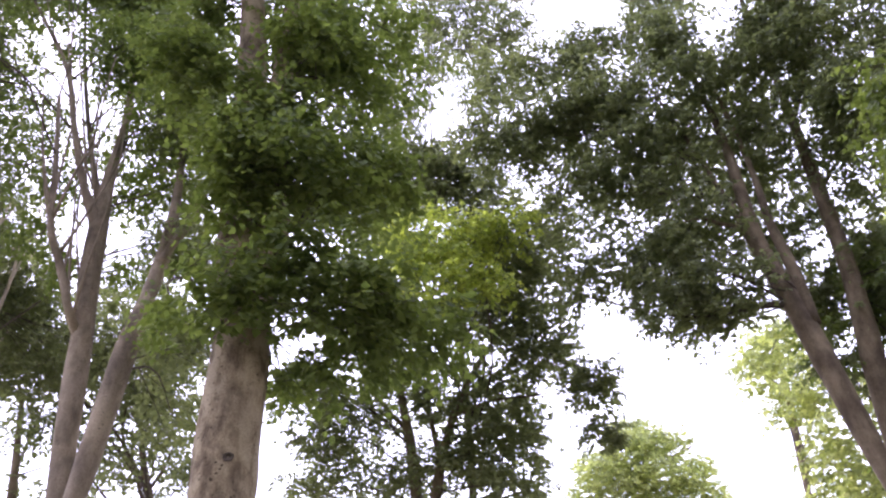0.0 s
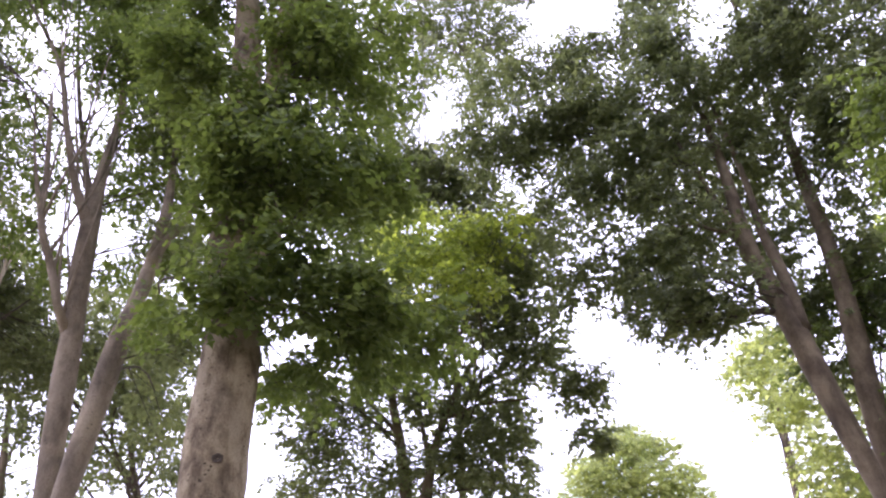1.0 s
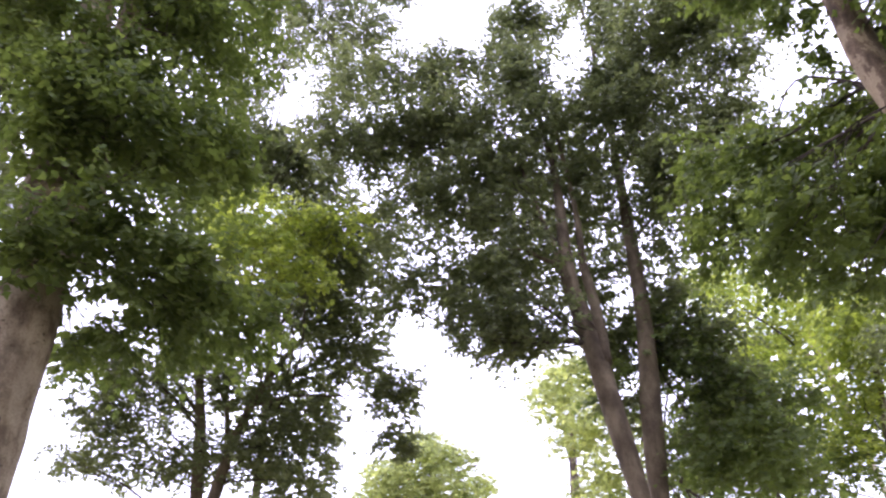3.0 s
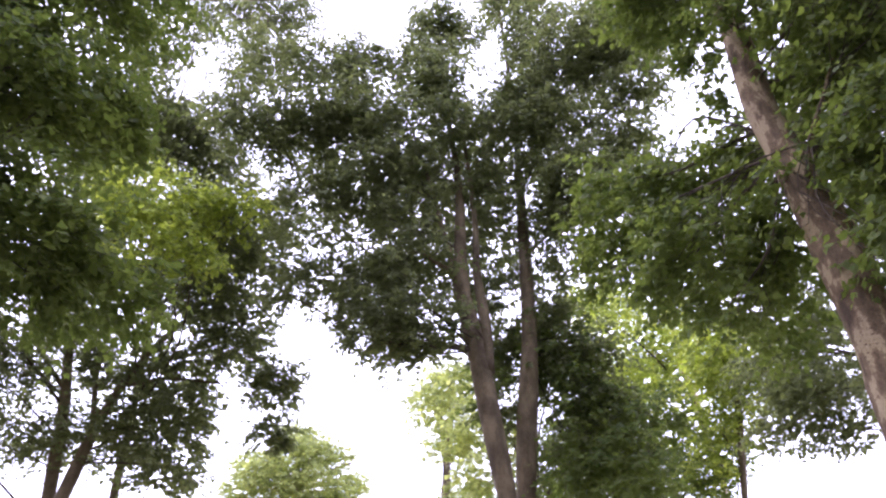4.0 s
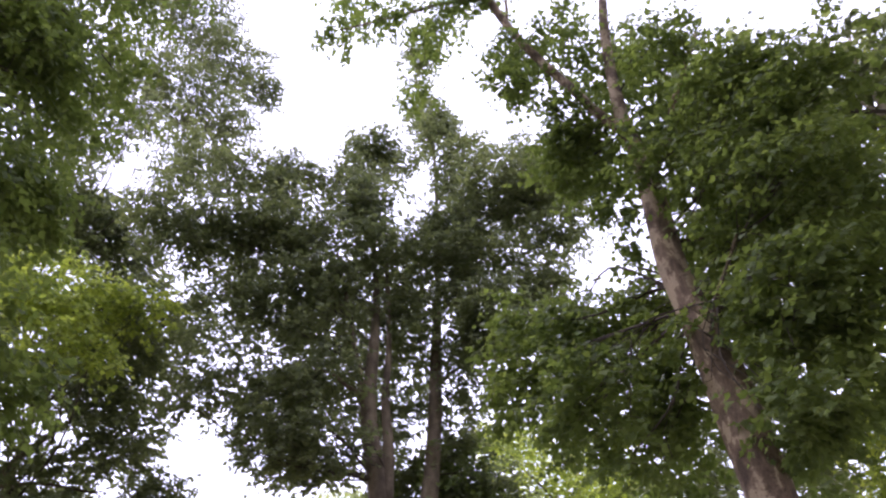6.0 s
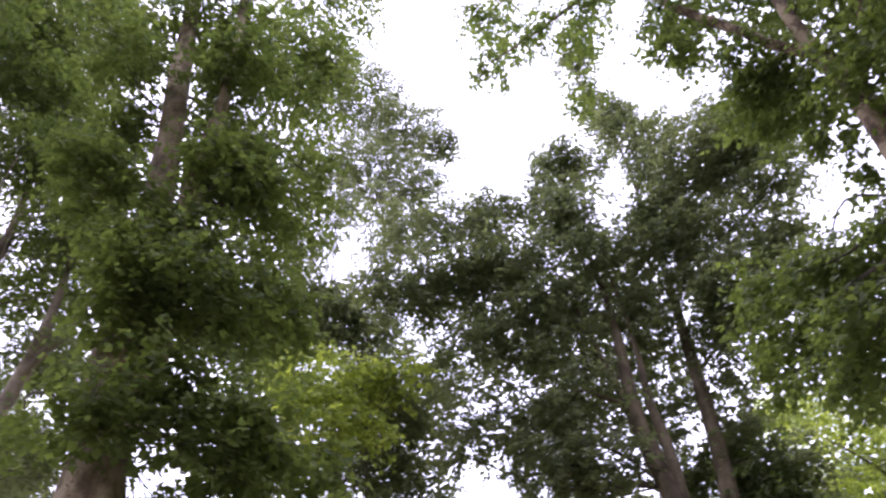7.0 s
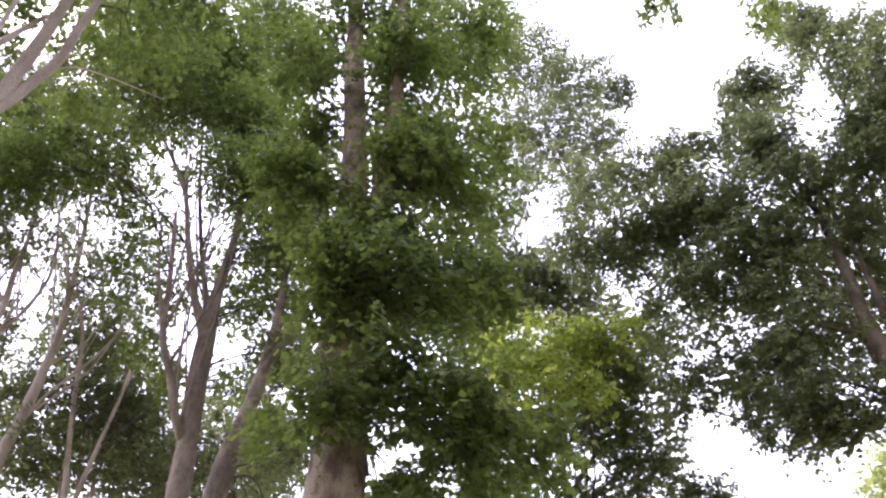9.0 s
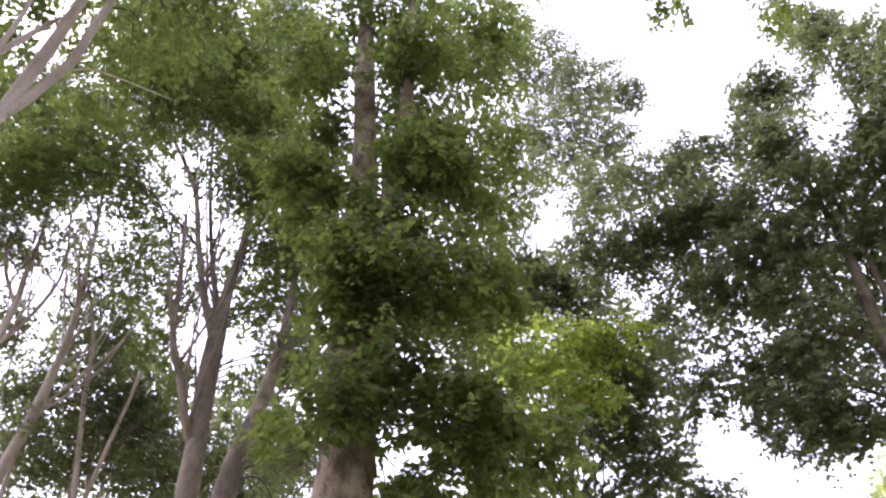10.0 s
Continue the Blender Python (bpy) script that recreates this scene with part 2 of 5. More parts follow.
def make_tree(name, label, stems, boughs, bark, leaf, seed, leaf_size=0.15, blade=LOBED, crowd=1.0, droop=48, low=2.5, singles=0, group="", fans=0, clump=0.0):
    """One tree: stems[0] is the trunk from the ground, the other stems are limbs (x, y, z, radius);
    boughs are masses of foliage (x, y, z, half width, half height, density), each fed by a limb of its own;
    fans adds that many thin bare branches that rise from the upper wood; clump gathers the shoots into tufts with openings between."""
    rng = np.random.default_rng(seed)
    base = new(name)
    base.matrix_basis = pose(*stems[0][0][:3])
    tagged(base, label, "tree", group)
    runs = []
    for i, s in enumerate(stems):
        path = glide(s)
        runs.append(path)
        v, f = tube(path, 16 if path[0, 3] > 0.12 else 9, rng, 0.035)
        mesh_object("trunk" if i == 0 else "limb", v, f, bark, base)
    wood = np.vstack(runs)
    for _ in range(fans):
        k = int(rng.choice(np.flatnonzero((wood[:, 2] > low) & (wood[:, 3] > 0.02))))
        p, r = wood[k, :3].copy(), min(0.032, 0.55 * wood[k, 3])
        yaw, lean = rng.uniform(0, 6.28), rng.uniform(0.12, 0.5)
        row = [(*p, r)]
        for step in range(5):
            h = rng.uniform(0.55, 0.95)
            p = p + (math.cos(yaw) * lean * h, math.sin(yaw) * lean * h, h)
            yaw, lean, r = yaw + rng.normal(0, 0.35), lean * 0.85, r * 0.78
            row.append((*p, r))
        v, f = tube(glide(row, 3), 6, rng, 0.02)
        mesh_object("branch", v, f, bark, base)
    places, sizes, yaws = [], [], []
    twig_v, twig_f = [], []
    face = 0.62 * blade_area(blade) * 0.85 * leaf_size**2     # the area that a hanging leaf covers, as a rule
    for bx, by, bz, rh, rv, dens in boughs:
        c = np.array((bx, by, bz))
        # the limb that feeds this bough leaves the nearest wood below it
        reach = np.linalg.norm(wood[:, :2] - c[:2], axis=1)
        miss = reach + 1.2 * np.abs(c[2] - 0.45 * reach - wood[:, 2]) + 1.0 * (wood[:, 2] > c[2] + 0.6) + 6.0 * (wood[:, 2] < low) + rng.uniform(0, 0.9, len(wood))
        k = int(np.argmin(miss))
        a, r0 = wood[k, :3], min(0.4 * wood[k, 3], 0.007 + 0.006 * np.linalg.norm(c - wood[k, :3]) + 0.006 * rh)
        mid = (a + c) / 2 + rng.normal(0, 0.11, 3) * np.linalg.norm(c - a) + (0, 0, 0.06 * np.linalg.norm(c - a))
        arm = glide([(*a, r0), (*(a * 0.75 + mid * 0.25 + (0, 0, 0.02)), r0 * 0.9), (*mid, r0 * 0.65), (*c, max(0.006, r0 * 0.3))], 4)
        v, f = tube(arm, 6, rng, 0.03)
        # layers of leaves over the bough's outline set its density
        total = crowd * dens * 2.0 * math.pi * (rh + 0.08) * (rv + 0.08) / face
        count = max(6, int(total / 8.5))
        start, way, length, yaw = shoots_in(rng, c, rh, rv, wood[k, :2], count)
        kept = ~in_gap(start) & (tufts(start) > clump * rng.uniform(0.75, 1.25, count))
        if kept.sum() < 0.2 * count:
            continue
        mesh_object("limb", v, f, BARK_YOUNG, base)
        start, way, length, yaw = (q[kept] for q in (start, way, length, yaw))
        for p, w, l, y in zip(start, way, length, yaw):
            n = int(rng.integers(6, 12))
            u = np.linspace(0.12, 1.0, n) + rng.normal(0, 0.03, n)
            line = p + w * (u * l)[:, None]
            line[:, 2] -= 0.55 * l * u * u * 0.8
            turn = np.where(np.arange(n) % 2 == 0, 1.0, -1.0) * rng.uniform(0.5, 1.35, n) * (1 - 0.55 * u)
            stalk = np.stack([np.cos(y + turn), np.sin(y + turn), -0.4 + 0 * u], 1) * (0.3 * leaf_size)
            places.append(line + stalk + rng.normal(0, 0.02, (n, 3)))
            yaws.append(y + turn)
            sizes.append(rng.uniform(0.62, 1.25, n) * leaf_size * (1.05 - 0.3 * u))
        # the shoots' own stems
        clear = ~in_gap(start + way * length[:, None] - np.outer(length, (0, 0, 0.44)))
        for q in np.flatnonzero(clear)[::8]:
            p, w, l = start[q], way[q], length[q]
            rows = [(*(p + w * (l * u) - (0, 0, 0.44 * l * u * u)), 0.006 - 0.004 * u) for u in (0.0, 0.5, 1.0)]
            if rng.random() < 0.33:
                rows.insert(0, (*(arm[int(rng.integers(len(arm) // 2, len(arm))), :3]), 0.009))
            tv, tf = tube(np.array(rows), 3, rng, 0.0)
            o = len(twig_v)
            twig_v += tv
            twig_f += [tuple(i + o for i in fc) for fc in tf]
    places, sizes, yaws = np.vstack(places), np.concatenate(sizes), np.concatenate(yaws)
    keep = ~in_gap(places)
    places, sizes, yaws = places[keep], sizes[keep], yaws[keep]
    picked = np.argsort(places[:, 2])[:singles]     # the lowest leaves hang free as pieces of their own
    low_places, low_sizes, low_yaws = places[picked], sizes[picked], yaws[picked]
    keep = np.ones(len(places), bool)
    keep[picked] = False
    me = leaf_mesh("crown", places[keep], sizes[keep], yaws[keep], rng, droop, blade)
    me.materials.append(leaf)
    crown = new("crown", me)
    tw = mesh_object("branchwork", twig_v, twig_f, BARK_YOUNG, base)
    tagged(tw, kind="stuff")
    crown.parent = base
    crown.matrix_parent_inverse = base.matrix_basis.inverted()
    tagged(crown, kind="stuff")
    for place, size, y in zip(low_places, low_sizes, low_yaws):
        o = new("leaf", single_leaf())
        o.parent = crown
        turn = Euler((math.radians(rng.normal(-droop, 22)), math.radians(rng.normal(0, 26)), y - math.pi / 2))
        o.matrix_basis = Matrix.LocRotScale(place, turn, (size, size, size))
    return base


# light wells between the crowns, where no foliage grows (x, y, z, radius)
GAPS = [
    (0.26, 9.5, 11.69, 0.41), (0.41, 14.99, 17.53, 0.64), (0.49, 17.99, 20.72, 0.77), (1.81, 8.82, 17.01, 0.83), (2.05, 9.99, 19.07, 0.95),
    (3.01, 14.69, 27.29, 1.39), (3.26, 8.92, 15.03, 0.92), (5.15, 14.09, 22.81, 1.46), (5.49, 15.03, 24.22, 1.55), (4.39, 14.34, 20.69, 0.65),
    (4.2, 8.52, 15.55, 0.81), (6.85, 13.9, 24.37, 1.33), (6.4, 11.32, 15.58, 0.45), (6.84, 12.1, 16.54, 0.48), (7.29, 12.88, 17.51, 0.52),
    (7.73, 13.67, 18.48, 0.55), (8.17, 14.45, 19.45, 0.58), (8.62, 15.23, 20.41, 0.61), (6.75, 11.34, 17.03, 0.37), (7.27, 12.2, 18.2, 0.39),
    (7.78, 13.06, 19.37, 0.42), (8.29, 13.92, 20.54, 0.45), (8.8, 14.78, 21.71, 0.48), (7.14, 12.27, 17.54, 0.36)]
GAPS += [
    (7.64, 13.14, 18.66, 0.38), (8.15, 14, 19.79, 0.41), (6.82, 12.79, 16.51, 0.29), (7.3, 13.68, 17.54, 0.31), (7.21, 12.58, 15.58, 0.2),
    (7.71, 13.45, 16.54, 0.21), (7.07, 6.35, 10.2, 0.37), (8.92, 8.02, 12.46, 0.46), (11.53, 10.36, 15.63, 0.6), (7.38, 5.98, 8.52, 0.16),
    (2.61, 11.71, 8.3, 0.47), (3.26, 14.64, 9.97, 0.59), (3.92, 17.57, 11.64, 0.71), (3.28, 11.54, 7.29, 0.76), (4.1, 14.43, 8.71, 0.95),
    (4.92, 17.31, 10.13, 1.14), (6.01, 21.16, 12.02, 1.39), (4.64, 14.26, 7.96, 0.86), (5.57, 17.12, 9.23, 1.03), (6.81, 20.92, 10.93, 1.26),
    (5.23, 14.06, 6.91, 0.56), (6.27, 16.87, 7.97, 0.67), (2.37, 17.84, 9.21, 0.42), (2.57, 19.33, 9.84, 0.46)]
GAPS += [
    (2.79, 8.56, 13.44, 0.7), (4.65, 14.26, 21.33, 1.17), (4.96, 15.21, 22.64, 1.25), (4.96, 13.09, 18.89, 0.49), (5.31, 14.03, 20.12, 0.52),
    (5.67, 14.96, 21.36, 0.56), (6.37, 13.58, 22.06, 0.86), (6.79, 14.49, 23.43, 0.92), (6.38, 7.7, 15.23, 0.46), (9.56, 11.55, 22.04, 0.68),
    (-6.09, 10.34, 12.52, 0.37), (-7.62, 12.92, 15.25, 0.46), (-6.29, 10.8, 10.64, 0.22), (-5.39, 11.28, 10.13, 0.18), (-8.7, 9.66, 11.29, 0.41),
    (-10.03, 11.15, 12.78, 0.48), (-5.58, 10.62, 10.73, 0.36), (-6.05, 11.51, 11.49, 0.39), (-7.45, 14.16, 13.78, 0.48), (-7.5, 10, 15.6, 0.31),
    (2.83, 14.73, 14.96, 0.31), (1.99, 14.87, 15.01, 0.28), (5.33, 14.02, 11.24, 0.24), (7.88, 13.35, 12.89, 0.2)]
GAPS += [
    (8.6, 12.89, 12.13, 0.21), (1.41, 17.94, 12.08, 0.32), (-4.52, 17.42, 10.05, 0.34), (-5.02, 19.36, 10.98, 0.37), (-4.23, 17.5, 9.2, 0.39),
    (-4.7, 19.44, 10.05, 0.44), (-0.09, 8, 7.99, 0.42), (-0.11, 9.2, 8.95, 0.48), (-0.14, 12, 11.19, 0.63), (0.33, 7.99, 7.52, 0.41),
    (0.38, 9.19, 8.41, 0.47), (0.5, 11.99, 10.49, 0.61), (-0.38, 7.99, 7.39, 0.29), (-0.44, 9.19, 8.26, 0.34), (0.77, 8.97, 8.55, 0.36),
    (1.02, 11.96, 10.86, 0.48), (-2.4, 7.1, 11.23, 0.28), (-2.38, 7.01, 7.33, 0.18), (-2.64, 6.91, 14.09, 0.28), (-2.52, 6.96, 12.39, 0.25),
    (-2.42, 6.99, 10.95, 0.23), (6.75, 4.99, 7.45, 0.24), (6.76, 4.99, 6.7, 0.26), (6.64, 4.97, 8.9, 0.22)]
GAPS += [
    (6.08, 4.55, 8.29, 0.2), (6.68, 4.93, 8.09, 0.24), (6.12, 4.51, 7.54, 0.22), (6.11, 4.52, 6.89, 0.22), (6.16, 4.45, 6.12, 0.23),
    (7.18, 5.26, 7.6, 0.3), (6.69, 4.91, 7.2, 0.28), (6.37, 4.67, 6.93, 0.26), (5.81, 4.26, 6.45, 0.24), (6.73, 4.86, 6.31, 0.25),
    (5.12, 12.6, 11.25, 0.29), (5.38, 13.25, 11.74, 0.31), (5.54, 12.42, 10.9, 0.28), (5.82, 13.06, 11.38, 0.3), (0.46, 16.99, 19.65, 0.69),
    (3.41, 16.65, 30.72, 1.58), (3.67, 17.93, 32.94, 1.7), (5.83, 15.97, 25.64, 1.65), (6.35, 17.38, 27.76, 1.8), (7.51, 15.25, 26.57, 1.46),
    (5.02, 16.24, 27.43, 1.23), (4.37, 16.43, 22.84, 0.59), (4.62, 17.4, 24.09, 0.62)]

# ---------------------------------------------------------------- ground
gb = bmesh.new()
bmesh.ops.create_grid(gb, x_segments=120, y_segments=120, size=1.0)
for v in gb.verts:
    r = max(abs(v.co.x), abs(v.co.y))
    s = 18 + 2500 * max(0.0, r - 0.35) ** 3
    v.co.x, v.co.y = v.co.x * s, v.co.y * s
    d = math.hypot(v.co.x, v.co.y)
    v.co.z = 0.05 * noise.noise(Vector((v.co.x * 0.25, v.co.y * 0.25, 0))) * min(1, d / 3)
me = bpy.data.meshes.new("ground")
gb.to_mesh(me)
gb.free()
me.materials.append(ground_material())
# the ground is never in view; its pale tone is set to bounce light up
tagged(new("ground", me), "unseen ground of earth and thin grass, pale to bounce light", "ground", kind="structure")

# ---------------------------------------------------------------- trees
# tall plane tree with smooth tan trunk and leafy shoots
stems = [
    [(-2.67, 8.05, 0, 0.542), (-2.66, 8.05, 0.4, 0.434), (-2.57, 8.05, 4.82, 0.347), (-2.56, 8.05, 5.29, 0.347),
     (-2.51, 8.07, 6.56, 0.346), (-2.6, 8.04, 8.16, 0.316), (-2.65, 8.02, 10.24, 0.268), (-2.73, 8, 12.59, 0.212),
     (-2.89, 7.94, 14.87, 0.2), (-2.97, 7.91, 16.33, 0.161), (-3.16, 7.7, 20.88, 0.121)],
    [(-2.44, 8.09, 6.88, 0.211), (-2.21, 8.02, 7.82, 0.2), (-2.17, 7.96, 9.33, 0.178),
     (-2.19, 7.89, 10.75, 0.161), (-2.1, 7.78, 11.78, 0.15), (-1.95, 7.69, 13.73, 0.111),
     (-1.99, 7.54, 18.3, 0.087)],
]
low_boughs = [
    (-1.9, 8.4, 6.5, 0.35, 0.28, 0.9), (-2.4, 9.6, 6.9, 0.28, 0.28, 0.7), (-1.5, 7.5, 7, 0.47, 0.34, 1),
    (-3.3, 7.1, 10.9, 0.62, 0.58, 1), (-2.6, 7.1, 9.2, 0.49, 0.49, 1), (-1.6, 7.5, 11.3, 0.52, 0.7, 1.1),
    (-1.8, 7.1, 8.6, 0.65, 0.58, 1.3), (-1.3, 7.6, 8.6, 0.64, 0.72, 0.9), (-1.5, 7.3, 7.3, 0.68, 0.48, 1.3),
    (-0.8, 8.3, 9.3, 0.5, 0.5, 1), (-1.1, 7.6, 6.7, 0.74, 0.47, 1.2), (-2.3, 7.3, 6.6, 0.39, 0.29, 0.9),
    (-0.5, 8.3, 6.9, 0.54, 0.4, 0.9), (-0.3, 8.8, 6.8, 0.63, 0.41, 0.9), (-1.1, 8, 6.2, 0.6, 0.34, 1),
    (-2.7, 7.3, 6.6, 0.26, 0.23, 0.5)]
high_boughs = [
    (-2, 7.4, 14.2, 0.41, 0.56, 0.8), (-1.9, 7.3, 11.6, 0.39, 0.44, 0.7), (-1.1, 9.8, 12.5, 0.64, 0.53, 0.5),
    (-1.2, 8.2, 9.1, 0.48, 0.4, 0.6), (-3.8, 8.6, 13.7, 0.5, 0.66, 0.7), (-1.6, 8.8, 17.5, 0.78, 0.65, 0.7),
    (-4.2, 10.2, 8.5, 0.41, 0.5, 0.7), (-2.1, 8.7, 17.4, 0.77, 0.77, 0.9), (-2.2, 7.3, 6.7, 0.34, 0.28, 0.8),
    (-2, 7.4, 7.4, 0.38, 0.35, 0.9), (-2.4, 7.3, 6.6, 0.29, 0.23, 0.7), (-2.1, 7.7, 10.3, 0.52, 0.52, 0.44),
    (-1.8, 7.9, 12, 0.43, 0.57, 0.8), (-2.7, 7.2, 10.3, 0.38, 0.42, 0.8), (-2.5, 7.2, 9.2, 0.39, 0.47, 0.9)]
high_boughs += [
    (-2.5, 7.2, 8.3, 0.29, 0.29, 0.7), (-1.6, 9.5, 10.2, 1.5, 1.41, 0.25), (-1.5, 9.2, 15.1, 1.31, 1.55, 0.25),
    (-3.6, 7.8, 16.3, 0.48, 0.72, 0.8), (-2.4, 8.6, 14.6, 0.46, 0.46, 0.8), (-1, 8.5, 10.9, 0.55, 0.46, 0.28),
    (-1.2, 8.2, 11.4, 0.46, 0.37, 0.33), (-1, 8.9, 11.3, 0.48, 0.44, 0.22), (-0.5, 9.1, 13.5, 0.64, 0.53, 0.45),
    (-0.6, 9.1, 12, 0.55, 0.5, 0.4), (-1, 8.8, 12.4, 0.5, 0.6, 0.28), (-2.7, 8.9, 14.2, 0.65, 0.54, 0.8),
    (-3.5, 8.4, 13.8, 0.49, 0.66, 0.8), (-3.5, 7.2, 13.9, 0.89, 0.73, 1), (-3.2, 7.1, 10.6, 0.34, 0.69, 0.9)]
high_boughs += [
    (-1.8, 7.6, 14.4, 0.86, 0.97, 1.2), (-1.6, 7.9, 11.8, 0.57, 0.66, 0.9), (-0.7, 8.6, 16.8, 0.93, 0.93, 1),
    (-0.7, 9.1, 13.9, 0.72, 0.78, 0.42), (-0.4, 9.6, 12.8, 0.65, 0.54, 0.19), (-2.9, 7.3, 17.2, 1.33, 0.73, 1),
    (-0.6, 8.4, 19.7, 1.66, 0.83, 1), (-2, 7.7, 10.1, 0.51, 0.43, 0.9)]
full_boughs = [
    (-1.43, 8.07, 11.63, 0.97, 0.77, 1), (-1.83, 7.79, 9.12, 0.99, 0.71, 1.1), (-1.09, 8.53, 9.38, 0.73, 0.84, 1), (-1.34, 7.68, 6.97, 0.99, 0.66, 1.2),
    (-0.71, 8.57, 6.89, 0.85, 0.59, 1), (-3.36, 8.13, 11.2, 0.52, 0.86, 0.9), (-1.84, 8.6, 6.24, 0.41, 0.39, 0.5), (-2.42, 8.15, 16.59, 1.41, 0.74, 1),
    (-0.75, 8.87, 15.99, 1.28, 0.93, 0.6), (-1.82, 8.1, 12.7, 0.87, 0.9, 1.1), (-3.95, 8.09, 15.37, 0.67, 0.75, 0.9), (-3.43, 7.89, 11.55, 0.46, 0.74, 0.9),
    (-2.48, 7.4, 8.62, 0.44, 0.76, 1.1), (-1.57, 8.05, 9.51, 0.89, 0.82, 1), (-3.13, 8.01, 7.03, 0.41, 0.44, 0.8), (-2.4, 7.21, 8.77, 0.33, 0.5, 1)]
full_boughs_b = [
    (-2.45, 7.2, 7.23, 0.32, 0.35, 1), (-2.23, 7.37, 10, 0.4, 0.39, 0.9), (-2.38, 6.9, 6.7, 0.3, 0.33, 1.1), (-2.34, 6.92, 8.87, 0.36, 0.54, 1.1)]
tall_plane = make_tree("plane_tree", "tall plane tree with smooth tan trunk and leafy shoots", stems, low_boughs + high_boughs + full_boughs + full_boughs_b, BARK_TAN, LEAF_DARK, 11, clump=0.24, crowd=1.2, leaf_size=0.122, singles=300, blade=LOBED, low=7.1, group="trees of the grove")

# slender grey-barked tree forking into several upright stems
stems = [
    [(-5.85, 11.63, 0, 0.298), (-5.87, 11.62, 0.4, 0.239), (-6.26, 11.39, 8.35, 0.191),
     (-6.31, 11.36, 9.38, 0.186), (-6.38, 11.32, 10.45, 0.19), (-6.42, 11.3, 11.52, 0.17),
     (-6.43, 11.3, 12.87, 0.118), (-6.37, 11.33, 14.24, 0.092), (-6.43, 11.3, 15.54, 0.072),
     (-6.94, 10.99, 19.35, 0.057)],
    [(-6.42, 11.3, 11.52, 0.137), (-6.64, 11.02, 12.11, 0.086), (-6.98, 10.66, 13.49, 0.062),
     (-7.34, 10.41, 15.08, 0.048), (-8.12, 9.81, 16.76, 0.031)],
    [(-6.41, 11.31, 11.81, 0.097), (-6.8, 11.23, 13.18, 0.057), (-7.28, 11.08, 15.25, 0.043),
     (-7.7, 10.8, 18, 0.027)],
    [(-6.35, 11.34, 9.14, 0.092), (-6.43, 11, 9.5, 0.078), (-6.68, 10.85, 10.33, 0.072),
     (-6.83, 10.6, 10.85, 0.064), (-7.03, 10.47, 12.35, 0.053), (-7.28, 10.3, 14.2, 0.034)],
]
low_boughs = [
    (-5.6, 11.4, 14.2, 0.62, 0.98, 0.5), (-5, 11.4, 12.6, 0.52, 0.58, 0.7), (-6.4, 11, 16, 0.77, 0.77, 0.5),
    (-8.6, 8.9, 19.9, 1.64, 0.89, 1), (-7.2, 10, 20.3, 1.4, 1.09, 1.1), (-8.2, 9.8, 18.6, 1.17, 0.73, 0.9),
    (-6.6, 10.6, 17.7, 1.15, 1.01, 1.1), (-5.8, 11.2, 15.9, 0.68, 1.09, 0.7),
    (-7.2, 10.8, 16.6, 0.84, 0.7, 0.35), (-5.5, 11.6, 13.9, 0.64, 0.64, 0.6),
    (-6.3, 12.1, 12.8, 0.63, 0.63, 0.35), (-8.3, 10.9, 13.2, 0.55, 0.86, 0.35),
    (-8.1, 10.7, 14.6, 0.78, 0.78, 0.22), (-7.4, 11.1, 14, 0.9, 0.77, 0.2), (-8.3, 10, 14.8, 0.76, 0.63, 0.35)]
high_boughs = [
    (-6.1, 10, 21.6, 0.96, 0.8, 0.9), (-5.2, 10.5, 19.6, 0.6, 0.91, 0.8), (-5.3, 11.9, 11.2, 0.52, 0.57, 0.6),
    (-6.5, 10.5, 22.8, 1.02, 0.85, 0.9), (-5.8, 11, 22, 0.76, 0.84, 0.8), (-6.1, 12, 13.2, 0.55, 0.55, 0.45),
    (-5.1, 12.5, 11.7, 0.41, 0.47, 0.45), (-6.2, 12.3, 11.2, 0.46, 0.46, 0.4),
    (-7.1, 11.8, 11.1, 0.45, 0.56, 0.35), (-7.5, 11.5, 13, 0.59, 0.71, 0.35),
    (-7.9, 11.6, 11.8, 0.51, 0.57, 0.4), (-7.6, 10.2, 15.7, 0.6, 0.66, 0.35),
    (-6.2, 10.9, 17.7, 0.87, 0.87, 0.6), (-7.8, 9.4, 20.3, 1.22, 0.76, 0.8), (-8.3, 10, 16.8, 0.55, 0.55, 0.3),
    (-6.6, 11.2, 15.5, 0.68, 0.54, 0.4)]
full_boughs = [
    (-8.23, 9.41, 17.81, 1.61, 1.16, 1), (-6.89, 10.43, 19.29, 1.17, 1.22, 1.1), (-6.05, 10.37, 15.56, 0.88, 0.81, 0.8), (-8.99, 8.69, 14.83, 1.51, 0.68, 1),
    (-9.77, 8.58, 14.1, 0.9, 0.67, 1), (-5.28, 10.77, 14.01, 0.6, 1, 0.7), (-6.4, 11.89, 13.91, 0.88, 0.75, 0.4)]
make_tree("plane_tree", "slender grey-barked tree forking into several upright stems", stems, low_boughs + high_boughs + full_boughs, BARK_DUN, LEAF_DARK, 18, fans=32, crowd=1.35, leaf_size=0.098, low=9.3, group="trees of the grove")

